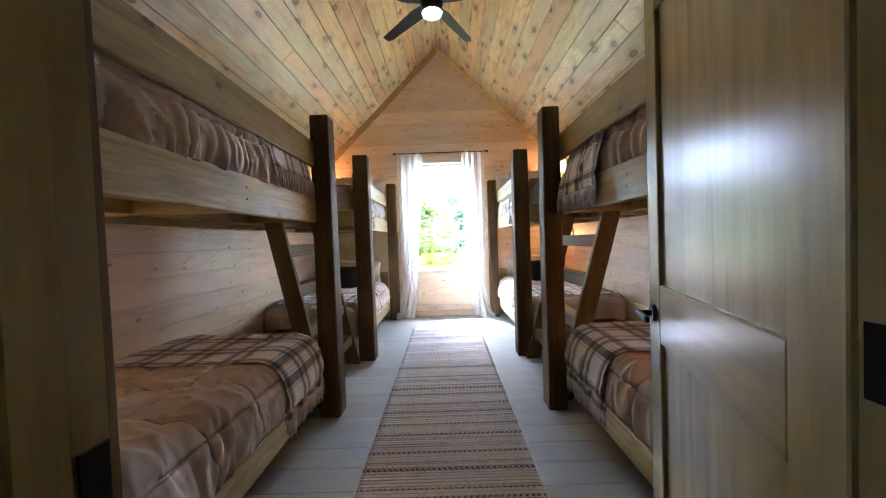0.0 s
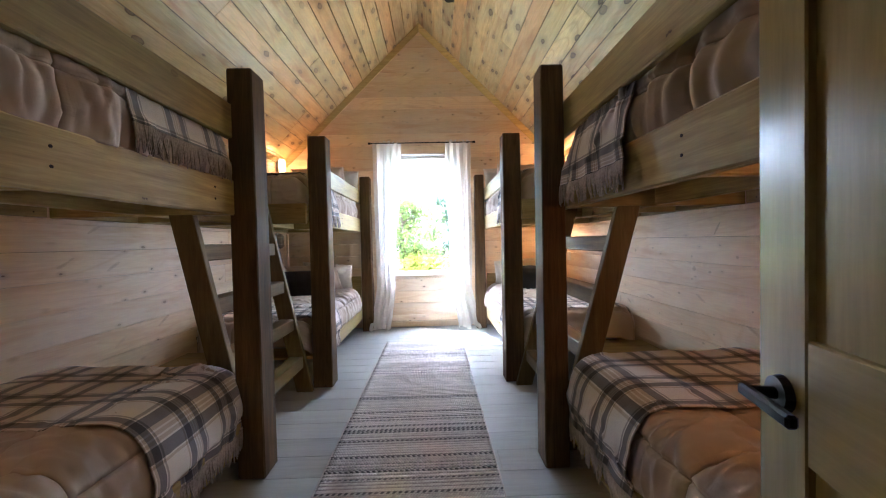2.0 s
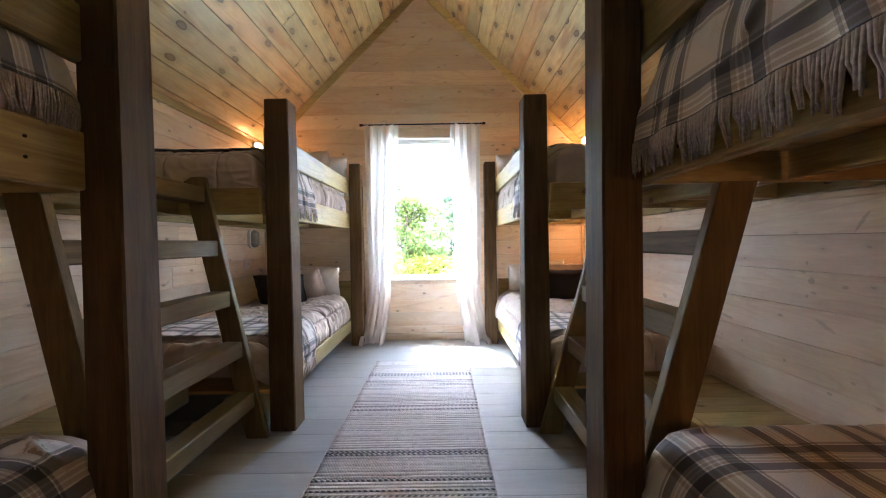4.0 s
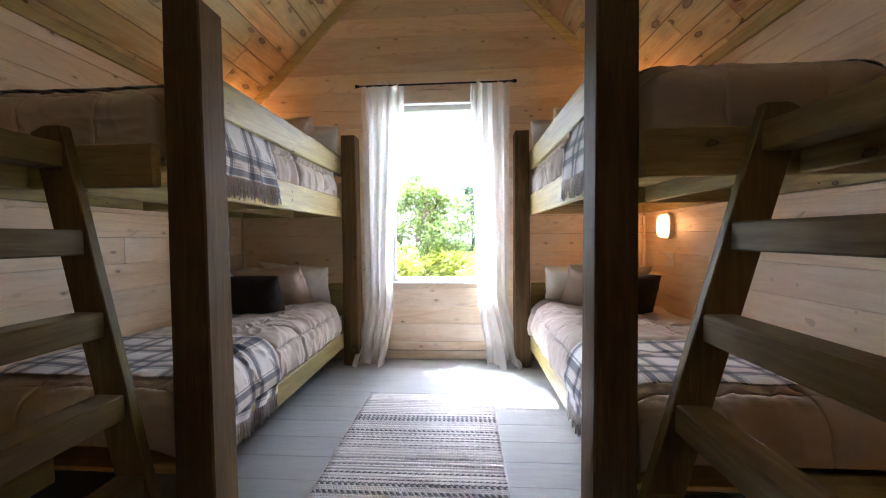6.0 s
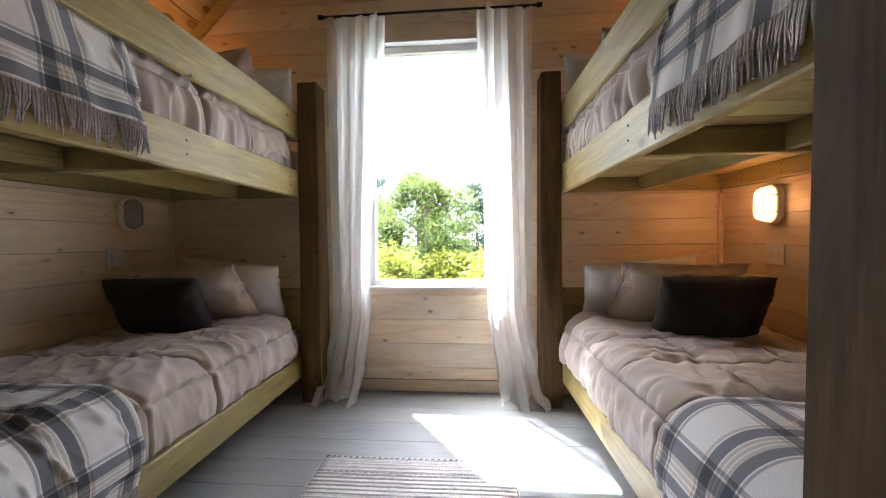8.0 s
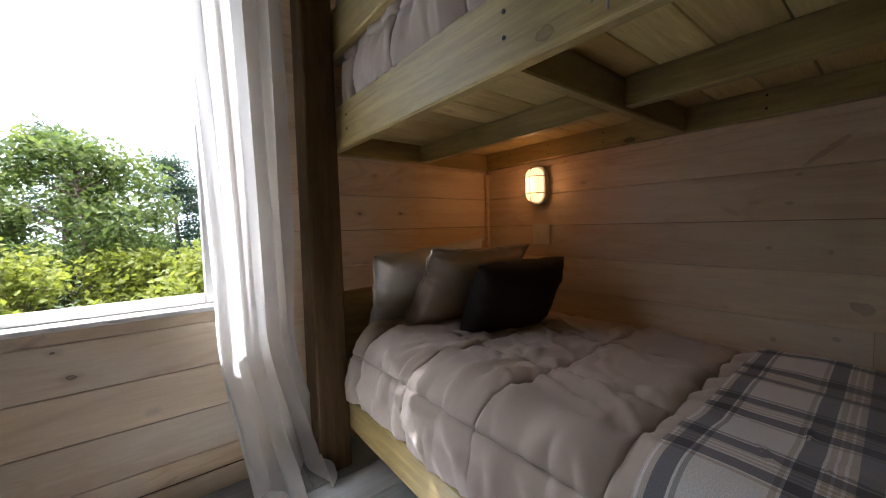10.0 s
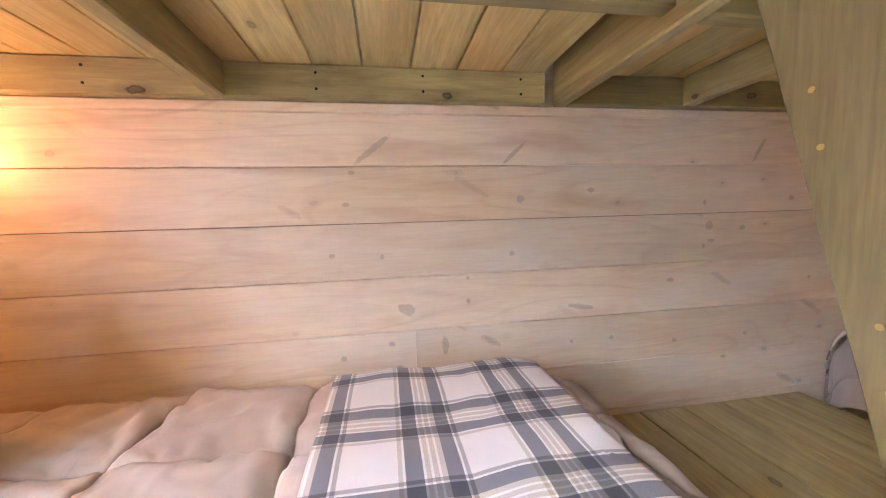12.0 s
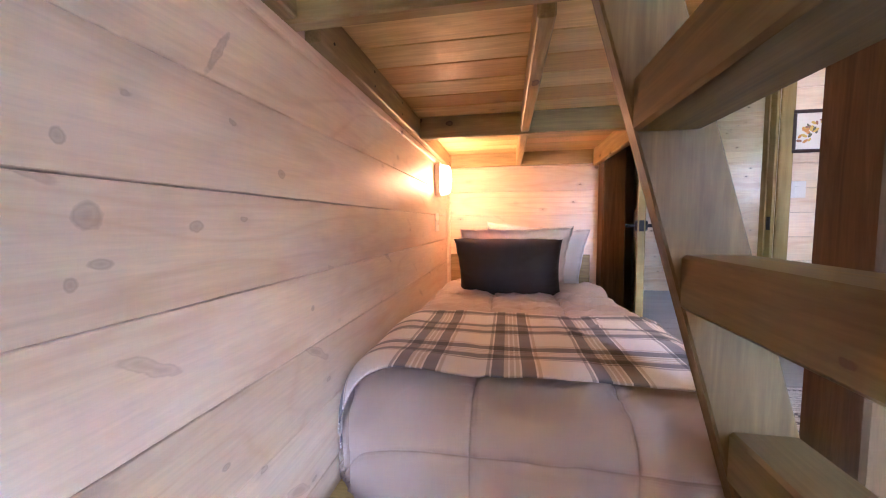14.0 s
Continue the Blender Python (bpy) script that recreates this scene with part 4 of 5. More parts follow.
        q += side * (0.024 if not self.lower else 0.008) * n((y * 17 + sd, d * 3 + n((y * 4, d * 4, sd)) * 1.5, sd + 2)) + side * 0.006 * n((y * 34 + sd, d * 5, sd))
        return q

    def point(self, u, ly, lift=0.0, soft=False):
        """ly: distance from the head end, in metres. Rounds down at the foot."""
        d = 1 if self.foot > self.head else -1
        length = abs(self.foot - self.head)
        x, z, nx, nz, dd, total = self.section(u)
        y = self.head + d * ly
        # the foot end is rounded in plan and drawn smooth
        ew, ea = max(0.0, (x - (self.xw - 0.25)) / 0.25), max(0.0, (self.xa + 0.2 - x) / 0.2)
        length += (0.045 if self.lower else 0.0) - 0.15 * ew ** 2 - 0.08 * ea ** 2
        r = 0.10
        over = ly - (length - r)
        q = self.bumps(x, y, dd, soft) * (1.0 - 0.65 * smooth(-0.05, 0.12, over)) + lift
        if over > 0:
            a = min(over / r, math.pi / 2)
            y = self.head + d * (length - r + r * math.sin(a))
            fall = r * (1 - math.cos(a)) + max(0.0, over - r * math.pi / 2)
            z2 = z - fall * smooth(self.hem - 0.02, self.top, z)
            ny = d * math.sin(a)
            f = math.cos(a)
            return (self.s * (x + nx * q * f), y + ny * q, max(z2 + nz * q * f, self.z0 + 0.012))
        return (self.s * (x + nx * q), y, z + nz * q)

    def build(self):
        s = self.s
        d = 1 if self.foot > self.head else -1
        length = abs(self.foot - self.head)
        tall = self.top - 0.03
        where = "lower" if self.lower else "upper"
        bm = bmesh.new()
        add_box(bm, s * (self.xa + 0.012), s * (self.xw - 0.012), self.head, self.foot - d * 0.15, self.z0 + 0.002, tall - 0.012)
        es = list(bm.edges)
        bmesh.ops.bevel(bm, geom=es, offset=0.07, segments=5, affect="EDGES")
        ob = part("mattress", bm, sheet_fabric, None, "", True)
        tagged(ob, f"single mattress in a white fitted sheet on the {where} bunk", "mattress", "bunk mattresses")
        start = 0.20
        end = length - 0.10 + 0.157 + (self.top - 0.10 - self.hem)
        nv = 280
        _, _, _, _, _, total = self.section(0.0)
        me = grid_mesh("comforter", 150, nv, lambda u, v: self.point(u, start + (end - start) * v), uv=lambda u, v: (u * total, start + (end - start) * v))
        ob = finish("comforter", me, comforter_fabric, None, "", True)
        sol = ob.modifiers.new("thick", "SOLIDIFY")
        sol.thickness, sol.offset = 0.012, -1
        tagged(ob, f"beige quilted comforter spread over the {where} bunk mattress", "comforter", "bunk comforters")
        # turned-back top edge
        me = grid_mesh("fold", 70, 14, lambda u, v: self.point(0.04 + 0.9 * u, start + 0.02 + 0.24 * v, 0.014 * math.sin(math.pi * min(1.0, v * 1.02 + 0.02)) ** 0.5 + 0.004), uv=lambda u, v: ((0.04 + 0.9 * u) * total, start + 0.02 + 0.24 * v))
        fold = finish("folded_edge", me, comforter_fabric, ob, "folded-back comforter edge", True)

    def throw(self, ya, yb, hang, seed, inside=False):
        """Plaid blanket across the bed from ya to yb along it, that hangs below the aisle edge to height hang, with fringe."""
        rnd = random.Random(seed)
        d = 1 if self.foot > self.head else -1
        _, _, _, _, _, total = self.section(0.0)
        drop = self.hem - hang
        la, lb = abs(ya - self.head), abs(yb - self.head)
        out = 0.03 if self.lower else 0.05 if inside else 0.068

        def fn(u, v):
            e = u * (total * 0.97 + drop)
            ly = la + (lb - la) * v
            skew = 0.02 * math.sin(v * 2.5 + seed)
            if e < drop + 0.02:
                f = noise.noise((v * 7 + seed, e * 3, seed)) * 0.014 + 0.006 * math.sin(v * 26 + seed)
                low = self.hem - (drop - e)
                return (self.s * (self.xa - out - 0.012 + f), self.head + d * ly + skew * (1 - e / drop), low)
            uu = (e - drop) / total
            x, y, z = self.point(uu, ly, 0.008, True)
            k = smooth(0.0, 0.14, uu)
            return (x * k + (1 - k) * self.s * (min(abs(x), self.xa - out - 0.012 + 0.1 * uu)), y, z)
        nu = 170
        me = grid_mesh("throw_blanket", nu, 90, fn, uv=lambda u, v: (u * (total * 0.97 + drop) + seed * 0.07, 0.123 + (lb - la) * v))
        ob = finish("throw_blanket", me, plaid, None, "", True)
        sol = ob.modifiers.new("thick", "SOLIDIFY")
        sol.thickness, sol.offset = 0.004, 0
        where = "lower" if self.lower else "upper"
        tagged(ob, f"grey and cream plaid throw with fringe across the {where} bunk", "throw blanket", "plaid throws")
        bm = bmesh.new()
        n = int(abs(lb - la) / 0.013)
        for i in range(n):
            v = (i + 0.5) / n
            x, y, z = fn(0.0, v)
            a = rnd.uniform(-0.012, 0.012)
            g = rnd.uniform(-0.012, 0.008)
            for j in range(2):
                o = (j - 0.5) * 0.007
                tube(bm, [(x, y + o, z + 0.004), (x - self.s * (0.003 + abs(g) * 0.3), y + o + a * 0.4, z - 0.04), (x + self.s * g, y + o + a * rnd.uniform(0.7, 1.7), z - rnd.uniform(0.075, 0.105))], [0.0046, 0.0038, 0.0022], 5)
        part("fringe", bm, fringe_yarn, ob, "knotted grey yarn fringe", True)


def pillow(name, w, h, thick, m, material, label, flange=0.0, seed=1):
    """A stuffed cushion, w wide along x, h high along z, thick along y, with pulled corners and an optional flat border."""
    n = 34

    def fn_side(sgn):
        def fn(u, v):
            a, b = 2 * u - 1, 2 * v - 1
            ax, bx = abs(a), abs(b)
            inner = 1.0 - flange
            e = max(0.0, 1 - (ax / inner) ** 2.6) * max(0.0, 1 - (bx / inner) ** 2.6) if ax < inner and bx < inner else 0.0
            t = thick / 2 * e ** (0.42 if flange else 0.5)
            pinch = 1 - 0.055 * (1 - b * b) * (ax > 0) * ax ** 3
            pinch2 = 1 - 0.06 * (1 - a * a) * bx ** 3
            wr = 0.010 * noise.noise((a * 3 + seed, b * 3, seed * 2.0)) + 0.005 * noise.noise((a * 8 + b * 5 + seed, b * 8, seed))
            if flange:
                wr += 0.016 * smooth(inner - 0.12, 1.0, max(ax, bx)) * noise.noise((a * 9 + seed, b * 9, seed * 1.3))
            edge = 0.0 if max(ax, bx) > 0.999 else 1.0
            y = sgn * (t + 0.004 * edge) + wr * (0.4 + (1 - e))
            return (a * w / 2 * pinch, y, b * h / 2 * pinch2)
        return fn
    f, b = grid_mesh("a", n, n, fn_side(-1)), grid_mesh("b", n, n, fn_side(1))
    bm = bmesh.new()
    bm.from_mesh(f)
    bm.from_mesh(b)
    bpy.data.meshes.remove(f)
    bpy.data.meshes.remove(b)
    bmesh.ops.remove_doubles(bm, verts=bm.verts, dist=0.0005)
    bmesh.ops.recalc_face_normals(bm, faces=bm.faces)
    bm.transform(m)
    ob = part(name, bm, material, None, "", True)
    if not flange:
        return tagged(ob, label, "pillow", "bunk pillows")
    rim = fn_side(1)
    k = 16
    loop = [(i / k, 0.0) for i in range(k)] + [(1.0, i / k) for i in range(k)] + [(1 - i / k, 1.0) for i in range(k)] + [(0.0, 1 - i / k) for i in range(k + 1)]
    bm = bmesh.new()
    tube(bm, [m @ Vector(rim(u, v)) for u, v in loop], 0.0028, 5)
    part("piping", bm, material, ob, "", True)
    return tagged(ob, label, "pillow", "bunk pillows")


def pillow_set(s, head, d, z, lower, seed, lumbar):
    """White pillow at the back, beige sham, and a dark lumbar cushion on the lower bunks; d: the way from head to foot."""
    where = "lower" if lower else "upper"
    cx = s * (1.40 if lower else 1.28)
    back = 0.26 if lumbar or not lower else 0.15
    pillow("pillow", 0.66, 0.46, 0.15, pose(cx - s * 0.10, head + d * (back - 0.11), z + 0.19, -d * 24, s * -5, 0), sheet_fabric, f"plump white pillow standing at the head of the {where} bunk", 0.05, seed)
    pillow("pillow_sham", 0.68, 0.48, 0.17, pose(cx + s * 0.03, head + d * (back + 0.04), z + 0.19, -d * 34, s * 1, s * 4), sham_fabric, f"beige flanged pillow sham leaning on the {where} bunk", 0.09, seed + 1)
    if lumbar:
        pillow("lumbar_cushion", 0.50 if d < 0 else 0.60, 0.38, 0.19, pose(s * 1.475, head + d * 0.555, z + 0.16, -d * 26, 0, s * -6), charcoal_fabric, "charcoal knitted lumbar cushion on the lower bunk", 0.0, seed + 2)


beds = []
for i, (s, head, foot) in enumerate(((1, NY + 0.05, 3.10), (-1, NY + 0.05, 3.10), (1, YF - 0.05, 4.20), (-1, YF - 0.05, 4.20))):
    for lower in (True, False):
        z = 0.266 if lower else DECK + 0.02
        bed = Bed(s, head, foot, z, lower, i * 2 + lower + 1)
        bed.build()
        d = 1 if foot > head else -1
        far = d < 0
        if lower:
            bed.throw(foot - d * (0.665 if far else 0.70), foot - d * 0.08, 0.265, i + 1)
        else:
            bed.throw(foot - d * 0.70, foot - d * 0.10, 1.635 if i == 1 else 1.475, i + 5, i == 1)
        pillow_set(s, head, d, bed.top, lower, i * 5 + lower + 1, lower and i != 1)


# ---- wall lamps, switches ----
def oval(w, h, n=10):
    r = w / 2
    pts = []
    for k in range(n + 1):
        a = math.pi * k / n
        pts.append((r * math.cos(a), h / 2 - r + r * math.sin(a)))
    for k in range(n + 1):
        a = math.pi + math.pi * k / n
        pts.append((r * math.cos(a), -h / 2 + r + r * math.sin(a)))
    return pts


def wall_lamp(s, y, z, lit):
    """Oval bulkhead lamp on a side wall; depth runs away from the wall."""
    ob = thing("wall_lamp", (s * WX, y, z), ("lit" if lit else "unlit") + " oval caged bulkhead lamp on the board wall", "wall lamp", "bunk wall lamps")
    wall = s * (WX - 0.0008)
    base = prism("base", [(y + u, z + v) for u, v in oval(0.115, 0.215)], 0, wall, wall - s * 0.035, white_plastic, ob, 0.004)
    bm = bmesh.new()
    rings = []
    for d, k in ((0.034, 1.0), (0.055, 1.0), (0.078, 0.93), (0.090, 0.75), (0.094, 0.4)):
        rings.append([bm.verts.new((wall - s * d, y + u * k, z + v * (1 - (1 - k) * 0.6))) for u, v in oval(0.088, 0.185)])
    n = len(rings[0])
    for a, b in zip(rings, rings[1:]):
        for i in range(n):
            bm.faces.new((a[i], a[(i + 1) % n], b[(i + 1) % n], b[i]))
    bm.faces.new(rings[-1])
    bmesh.ops.recalc_face_normals(bm, faces=bm.faces)
    gl = part("glass", bm, warm_glow if lit else off_glass, ob, "glowing warm glass" if lit else "grey ribbed glass", True)
    for off in (-0.045, 0.045):
        bm = bmesh.new()
        tube(bm, [(wall - s * 0.03, y - 0.054, z + off), (wall - s * 0.085, y - 0.046, z + off), (wall - s * 0.100, y, z + off), (wall - s * 0.085, y + 0.046, z + off), (wall - s * 0.03, y + 0.054, z + off)], 0.0028, 6)
        part("cage_bar", bm, cage_metal, ob)
    bm = bmesh.new()
    tube(bm, [(wall - s * 0.03, y, z - 0.102), (wall - s * 0.088, y, z - 0.085), (wall - s * 0.101, y, z), (wall - s * 0.088, y, z + 0.085), (wall - s * 0.03, y, z + 0.102)], 0.0028, 6)
    part("cage_bar", bm, cage_metal, ob)
    if lit:
        lamp("wall_lamp_light", "POINT", Matrix.Translation((wall - s * 0.125, y, z)), lit, (1.0, 0.39, 0.095), size=0.03)
    return ob


for s, y, z, lit in ((1, 5.83, 1.25, 0.19), (1, 1.60, 1.25, 0.22), (-1, 5.90, 1.26, 0), (-1, 1.55, 1.25, 0.03), (1, 6.0, 2.27, 0.30), (-1, 6.03, 2.27, 0.30)):
    wall_lamp(s, y, z, lit)


def switch(s, y, z):
    ob = thing("light_switch", (s * WX, y, z), "white double switch plate on the board wall", "light switch", "bunk switch plates")
    wall = s * (WX - 0.0008)
    box("plate", wall, wall - s * 0.006, y - 0.058, y + 0.058, z - 0.058, z + 0.058, white_plastic, ob, 0.002)
    for o in (-0.023, 0.023):
        box("rocker", wall - s * 0.0062, wall - s * 0.011, y + o - 0.008, y + o + 0.008, z - 0.016, z + 0.016, white_plastic, ob, 0.002)


for s, y, z in ((1, 5.825, 0.98), (1, 1.60, 0.98), (-1, 5.82, 0.985)):
    switch(s, y, z)
ob = thing("light_switch", (-0.52, YN, 1.2), "white switch plate beside the doorway", "light switch")
box("plate", -0.575, -0.46, YN + 0.0005, YN + 0.006, 1.13, 1.245, white_plastic, ob, 0.002)
box("rocker", -0.535, -0.505, YN + 0.0062, YN + 0.010, 1.165, 1.21, white_plastic, ob, 0.002)
ob = thing("light_switch", (0.0, HALL_Y, 1.2), "white switch plate in the hall", "light switch")
box("plate", -0.05, 0.03, HALL_Y + 0.0005, HALL_Y + 0.006, 1.13, 1.245, white_plastic, ob, 0.002)

# framed botanical print by the doorway
pic = thing("picture_frame", (-0.62, YN, 1.58), "small dark-framed botanical print on the board wall", "picture")
PX0, PX1, PZ0, PZ1 = -0.69, -0.465, 1.44, 1.73
dark_wood = plain("dark_frame_wood", (0.045, 0.02, 0.012), 0.4, 0.0, 0.3, 40.0)
paper = plain("print_paper", (0.74, 0.70, 0.62), 0.8, 0.0, 0.05, 40.0)
for b in ((PX0, PX1, PZ0, PZ0 + 0.022), (PX0, PX1, PZ1 - 0.022, PZ1), (PX0, PX0 + 0.022, PZ0 + 0.0225, PZ1 - 0.0225), (PX1 - 0.022, PX1, PZ0 + 0.0225, PZ1 - 0.0225)):
    box("frame_side", b[0], b[1], YN + 0.0005, YN + 0.022, b[2], b[3], dark_wood, pic, 0.003)
box("print", PX0 + 0.02, PX1 - 0.02, YN + 0.0006, YN + 0.008, PZ0 + 0.02, PZ1 - 0.02, paper, pic, 0.0)
rnd = random.Random(4)
for i in range(26):
    x, z = -0.578 + rnd.gauss(0, 0.034), 1.585 + rnd.gauss(0, 0.042)
    c = [(0.55, 0.25, 0.05), (0.6, 0.42, 0.08), (0.12, 0.12, 0.06), (0.3, 0.15, 0.08)][i % 4]
    mt = bpy.data.materials.get(f"print_ink_{i % 4}") or plain(f"print_ink_{i % 4}", c, 0.8, 0.0, 0.2, 60.0)
    bm = bmesh.new()
    bmesh.ops.create_cone(bm, cap_ends=True, segments=7, radius1=0.012 + rnd.random() * 0.01, radius2=0.006, depth=0.001, matrix=pose(x, YN + 0.0086 + i * 0.00002, z, 90, rnd.uniform(0, 180), 0) @ Matrix.Diagonal((1, 0.5, 1, 1)))
    part("petal", bm, mt, pic)

# ---- ceiling fan ----
fan = thing("ceiling_fan", (0, 3.6, 3.2), "black five-blade ceiling fan with a lit round lamp", "ceiling fan")
FANX, FANY = -0.01, 3.6


def drum(name, r0, r1, z0, z1, material, label="", seg=28):
    bm = bmesh.new()
    bmesh.ops.create_cone(bm, cap_ends=True, segments=seg, radius1=r0, radius2=r1, depth=z1 - z0, matrix=Matrix.Translation((FANX, FANY, (z0 + z1) / 2)))
    bmesh.ops.bevel(bm, geom=[e for e in bm.edges if e.calc_face_angle(0) > 0.8], offset=0.006, segments=2, affect="EDGES")
    return part(name, bm, material, fan, label)


drum("motor_housing", 0.085, 0.11, 3.16, 3.29, black_metal)
drum("lamp_ring", 0.092, 0.092, 3.135, 3.158, black_metal)
drum("downrod", 0.014, 0.014, 3.29, 4.16, black_metal, "", 14)
drum("canopy", 0.05, 0.075, 4.16, 4.265, black_metal)
bm = bmesh.new()
bmesh.ops.create_uvsphere(bm, u_segments=28, v_segments=14, radius=0.085, matrix=Matrix.Translation((FANX, FANY, 3.137)) @ Matrix.Diagonal((1, 1, 0.42, 1)))
bmesh.ops.delete(bm, geom=[v for v in bm.verts if v.co.z > 3.138], context="VERTS")
part("lamp_glass", bm, fan_glow, fan, "glowing frosted lamp glass", True)
lamp("fan_light", "POINT", Matrix.Translation((FANX, FANY, 3.06)), 0.22, (1.0, 0.76, 0.48), size=0.07)
for k in range(5):
    a = 132 + 72 * k
    m = Matrix.Translation((FANX, FANY, 3.225)) @ Matrix.Rotation(radians(a), 4, "Z") @ Matrix.Rotation(radians(11), 4, "X")
    bm = bmesh.new()
    outline = [(0.085, -0.035), (0.2, -0.062), (0.66, -0.048), (0.71, -0.03), (0.70, 0.035), (0.2, 0.055), (0.085, 0.035)]
    lo = [bm.verts.new((u, v, -0.004)) for u, v in outline]
    hi = [bm.verts.new((u, v, 0.004)) for u, v in outline]
    bm.faces.new(lo[::-1])
    bm.faces.new(hi)
    for i in range(len(outline)):
        j = (i + 1) % len(outline)
        bm.faces.new((lo[i], lo[j], hi[j], hi[i]))
    bm.transform(m)
    part("blade", bm, black_metal, fan)

# ---- runner rug ----
RX0, RX1, RY0, RY1 = -0.445, 0.465, 1.55, 5.46


def rug_point(u, v):
    x, y = RX0 + (RX1 - RX0) * u, RY0 + (RY1 - RY0) * v
    e = 0.004 * noise.noise((x * 2, y * 1.5, 3)) * (0.3 + abs(2 * u - 1))
    row = 0.0024 * math.sin(y * 2 * math.pi / 0.026)
    return (x + 0.006 * noise.noise((0, y * 3, 1)), y, 0.009 + row + max(0, e))


me = grid_mesh("runner_rug", 24, 900, rug_point)
rug = finish("runner_rug", me, rug_weave, None, "", True)
sol = rug.modifiers.new("thick", "SOLIDIFY")
sol.thickness, sol.offset = 0.006, -1
for x in (RX0 - 0.004, RX1 + 0.004):
    box("binding", x - 0.004, x + 0.004, RY0, RY1, 0.001, 0.0105, fringe_yarn, rug, 0.002)
tagged(rug, "long grey and cream woven runner rug on the plank floor", "rug")

# ---- outside: hazy sky, ground, trees, bushes ----
bm = bmesh.new()
ring = [(90 * math.cos(2 * math.pi * k / 64), 90 * math.sin(2 * math.pi * k / 64)) for k in range(64)]
lo = [bm.verts.new((x, y, -1.0)) for x, y in ring]
hi = [bm.verts.new((x, y, 110.0)) for x, y in ring]
for k in range(64):
    bm.faces.new((lo[k], lo[(k + 1) % 64], hi[(k + 1) % 64], hi[k]))
tagged(part("backdrop", bm, haze), "bright white hazy summer sky round the cabin", "sky", kind="structure")

bm = bmesh.new()
bmesh.ops.create_grid(bm, x_segments=2, y_segments=2, size=1500, matrix=Matrix.Translation((0, 0, -0.75)))
tagged(part("ground", bm, grass), "green meadow ground round the cabin", "ground", kind="structure")


def leaves(bm, rnd, centre, radius, count, size, flat=1.0):
    for _ in range(count):
        d = Vector((rnd.gauss(0, 1), rnd.gauss(0, 1), rnd.gauss(0, 1) * flat)).normalized() * radius * rnd.random() ** 0.45
        p = Vector(centre) + d
        q = Euler((rnd.uniform(-1, 1), rnd.uniform(-1, 1), rnd.uniform(0, 6.28))).to_matrix()
        sz = size * rnd.uniform(0.6, 1.4)
        vs = [bm.verts.new(p + q @ Vector(c) * sz) for c in ((-0.5, 0, 0), (0, -0.32, 0.06), (0.6, 0, 0), (0, 0.32, 0.06))]
        bm.faces.new(vs)


def tree(x, y, height, width, kind, seed):
    rnd = random.Random(seed)
    g = -0.75
    label = {"broad": "leafy green broadleaf tree in sunlight", "pine": "dark green pine tree behind the bushes"}[kind]
    ob = thing("tree", (x, y, g), label, "tree", "trees outside the window")
    bm = bmesh.new()
    tube(bm, [(x, y, g), (x + 0.05, y, g + height * 0.4), (x - 0.04, y + 0.05, g + height * 0.95)], [0.02 * height, 0.014 * height, 0.004 * height], 8)
    tips = []
    for k in range(70 if kind == "broad" else 64):
        f = rnd.uniform(0.06, 0.98)
        a = rnd.uniform(0, 6.28)
        env = math.sin(math.pi * (0.15 + 0.82 * f)) ** 0.8 if kind == "broad" else (1.02 - f) ** 0.8
        r = width * env * rnd.uniform(0.45, 1.0)
        z = g + height * f
        tip = Vector((x + r * math.cos(a), y + r * math.sin(a), z + (0.12 if kind == "broad" else -0.05) * r))
        tube(bm, [(x, y, z - 0.25 * r), tuple((Vector((x, y, z)) + tip) / 2), tuple(tip)], [0.005 * height, 0.003 * height, 0.001 * height], 4)
        tips.append((tip, r))
    part("trunk", bm, bark, ob, "", True)
    bm = bmesh.new()
    for tip, r in tips:
        leaves(bm, rnd, tip, rnd.uniform(0.22, 0.5) * width * 0.6 + 0.12, 210, 0.105 if kind == "broad" else 0.095, 0.7 if kind == "broad" else 0.45)
    part("crown", bm, leaf_green if kind == "broad" else leaf_pine, ob)


def bush(x, y, height, width, seed):
    rnd = random.Random(seed)
    g = -0.75
    ob = thing("bush", (x, y, g), "bright yellow-green bush below the window", "bush", "bushes outside the window")
    bm = bmesh.new()
    cs = []
    for k in range(22):
        a, r = rnd.uniform(0, 6.28), width * rnd.random() ** 0.5
        c = Vector((x + r * math.cos(a), y + r * math.sin(a), g + height * rnd.uniform(0.35, 1.0) * (1 - 0.35 * r / width)))
        tube(bm, [(x + 0.2 * r * math.cos(a), y + 0.2 * r * math.sin(a), g), tuple(c)], [0.012, 0.005], 4)
        cs.append(c)
    part("stems", bm, bark, ob)
    bm = bmesh.new()
    for c in cs:
        leaves(bm, rnd, c, rnd.uniform(0.24, 0.45), 130, 0.09)
    part("foliage", bm, leaf_bush, ob)


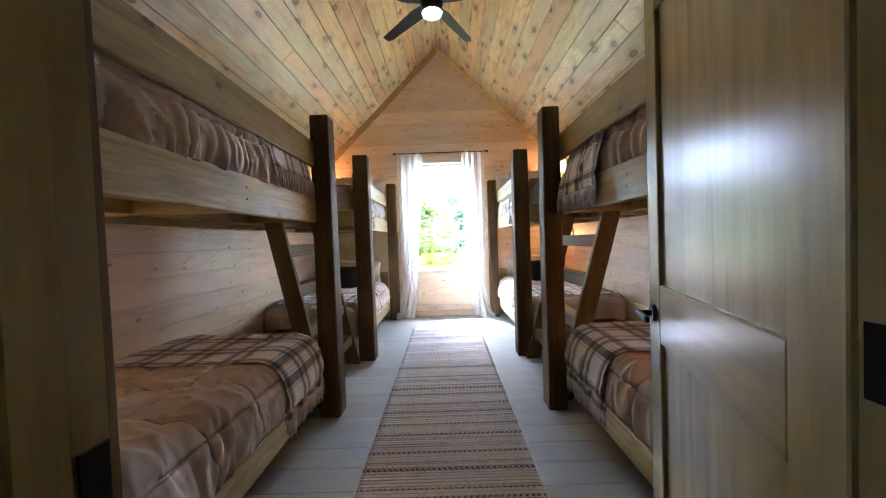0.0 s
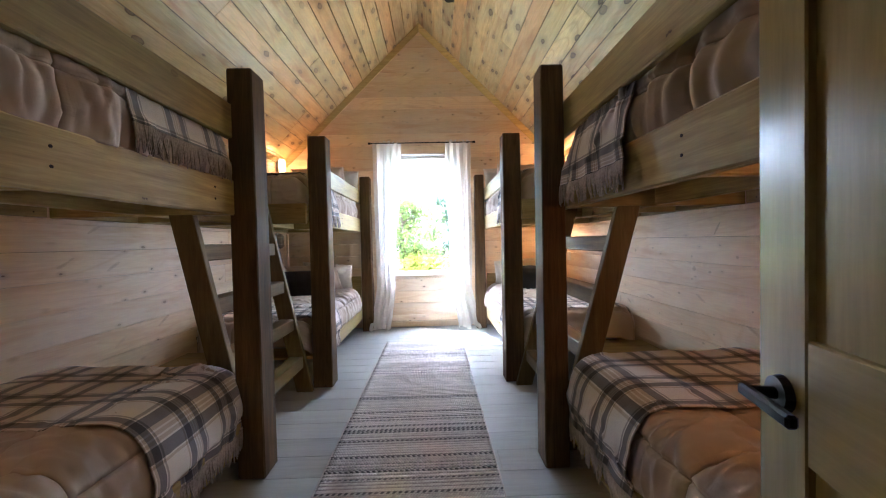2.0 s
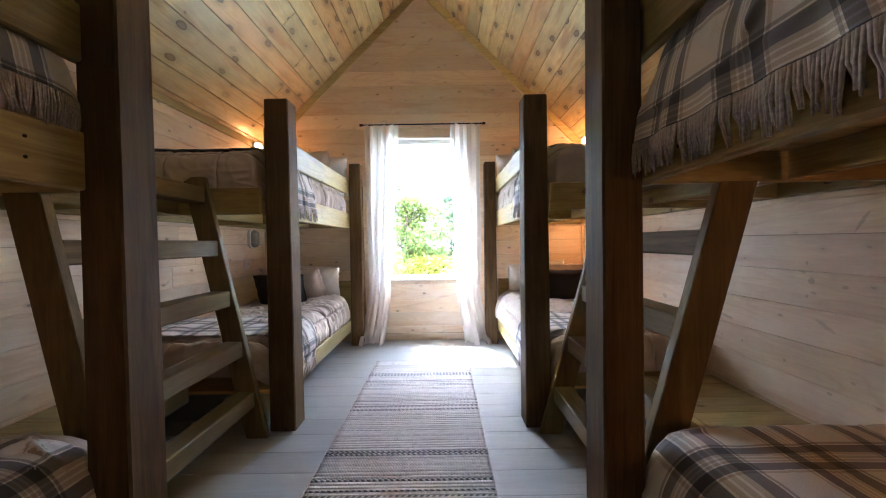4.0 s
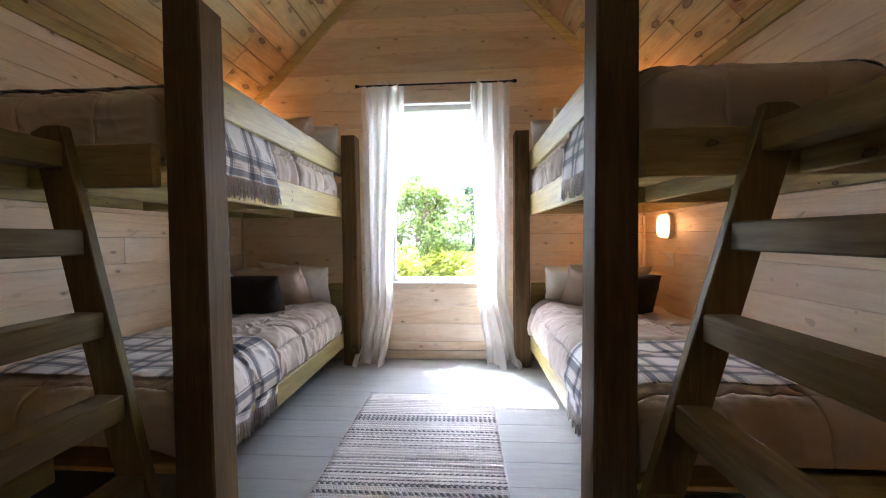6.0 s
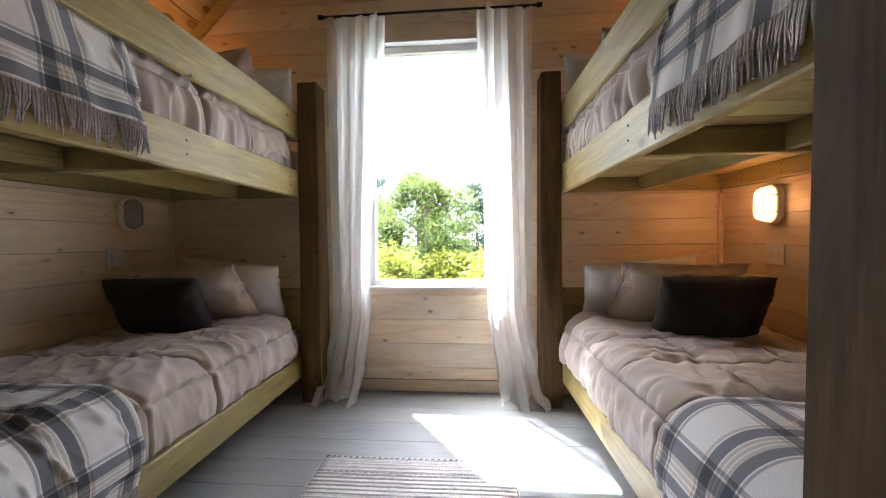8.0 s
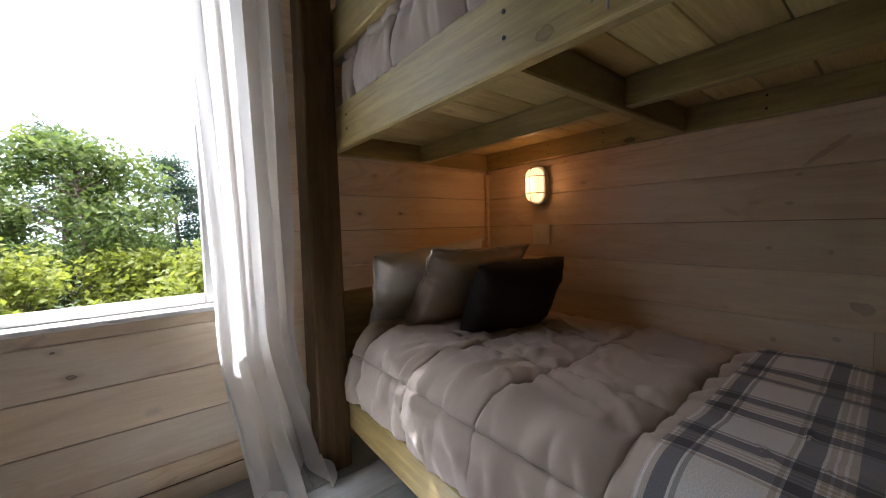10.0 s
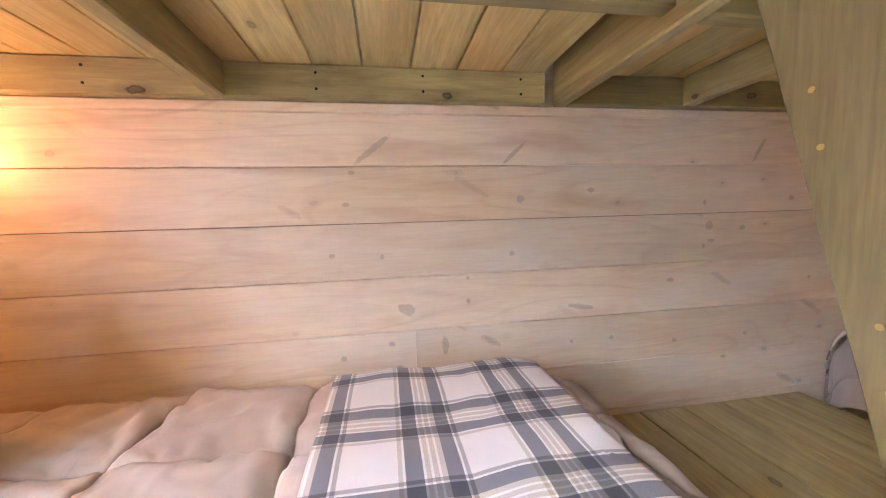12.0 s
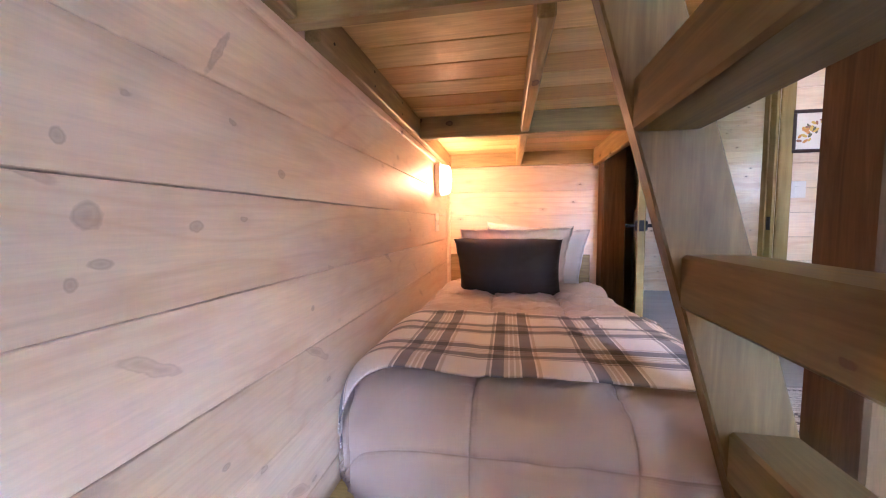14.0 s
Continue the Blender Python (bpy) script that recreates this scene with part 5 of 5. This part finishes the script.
for i, (x, y, h, w, kind) in enumerate(((-6.4, 20, 4.6, 2.2, "pine"), (-4.3, 21, 5.2, 2.2, "pine"), (-2.2, 20.5, 5.3, 2.2, "pine"), (-1.1, 15.0, 4.1, 1.7, "broad"), (0.6, 21, 4.8, 2.1, "pine"), (2.5, 15.6, 3.9, 1.35, "broad"),
                                        (-3.6, 16, 3.9, 1.7, "broad"), (4.6, 18, 4.4, 1.9, "broad"), (-8.8, 20, 5.0, 2.4, "pine"), (7.0, 20, 5.0, 2.3, "pine"), (3.2, 22, 5.2, 2.3, "pine"), (9.6, 19, 4.6, 2.3, "broad"), (-6.0, 15.5, 3.6, 1.7, "broad"), (12.5, 20, 5.0, 2.4, "pine"))):
    tree(x, y, h * 0.93, w, kind, 30 + i)
rnd = random.Random(77)
for i in range(26):
    bush(-6.6 + (i % 13) * 1.0 + rnd.uniform(-0.3, 0.3), (10.2 if i < 13 else 12.6) + rnd.uniform(-0.8, 0.8), rnd.uniform(1.0, 1.45) + (0.35 if i > 12 else 0), rnd.uniform(0.65, 0.95), 60 + i)


# ---- pieces: wall boards and floor planks ----
def course_heights(top):
    z = 0.083
    out = []
    k = 0
    grooves = [0.1705 + BOARD * j for j in range(40)]
    for g in grooves:
        if z >= top - 0.02:
            break
        out.append((z, min(g, top)))
        z = g
    return out


rnd = random.Random(12)
G = 0.001
for s, wall in ((1, wall_east), (-1, wall_west)):
    for z0, z1 in course_heights(EAVE):
        y = YN
        cut = rnd.choice((6.0, 6.0, 6.0, rnd.uniform(3.4, 4.4)))
        while y < YF - 0.001:
            y2 = min(y + cut, YF)
            if YF - y2 < 0.5:
                y2 = YF
            box("board", s * WX, s * (WX + T), y + 0.0004, y2 - 0.0004, z0 + G, z1 - G, board_east if s > 0 else board_y, wall, 0.0016)
            y, cut = y2, 6.0


def gable_board(wall, y0, y1, x0, x1, z0, z1):
    """One board of a gable wall, its ends cut to the roof slope."""
    def lim(z):
        return (RIDGE - z) / SLOPE
    a0, a1, b0, b1 = max(x0, -lim(z0)), max(x0, -lim(z1)), min(x1, lim(z0)), min(x1, lim(z1))
    if b0 - a0 < 0.03:
        return
    out = [(a0, z0), (b0, z0)]
    if b1 - a1 > 0.01:
        out += [(b1, z1), (a1, z1)]
    else:
        out += [(0.0, RIDGE)]
    prism("board", out, 1, y0, y1, board_x, wall, 0.003)


for wall, ya, yb, x0, x1, za, zb in ((wall_north, YF, YF + T, WIN_X0, WIN_X1, WIN_Z0, WIN_Z1), (wall_south, YN - T, YN, DOOR_X0, DOOR_X1, 0.0, DOOR_H)):
    for z0, z1 in course_heights(RIDGE - 0.03):
        c0, c1 = z0 + G, z1 - G
        spans = [(-WX, WX, c0, c1)]
        if z1 > za and z0 < zb:
            spans = [(-WX, x0, c0, c1), (x1, WX, c0, c1)]
            if z0 < za:
                spans.append((x0 + 0.0005, x1 - 0.0005, c0, za - 0.002))
            if z1 > zb:
                spans.append((x0 + 0.0005, x1 - 0.0005, zb + 0.001, c1))
        for a, b, e, f in spans:
            if f - e > 0.012:
                gable_board(wall, ya, yb, a, b, e, f)
for z0, z1 in course_heights(2.7):
    box("board", -HW, HW, HALL_Y - T, HALL_Y, z0 + G, z1 - G, board_x, hall, 0.003)

y = YN - 0.006
k = 0
PLANK = 0.187
while y < YF:
    y2 = min(y + PLANK, YF)
    x = -WX
    cut = rnd.uniform(0.4, 1.4)
    while x < WX - 0.001:
        x2 = min(x + cut, WX)
        if WX - x2 < 0.2:
            x2 = WX
        box("plank", x + 0.0005, x2 - 0.0005, y + 0.0008, y2 - 0.0008, -0.0119, 0.0, floor_x, floor, 0.0012)
        x, cut = x2, 1.25
    y = y2
y = YN - 0.006
while y > HALL_Y:
    y2 = max(y - PLANK, HALL_Y)
    box("plank", -HW, HW, y2 + 0.0008, y - 0.0008, -0.0119, 0.0, floor_x, floor, 0.0012)
    y = y2
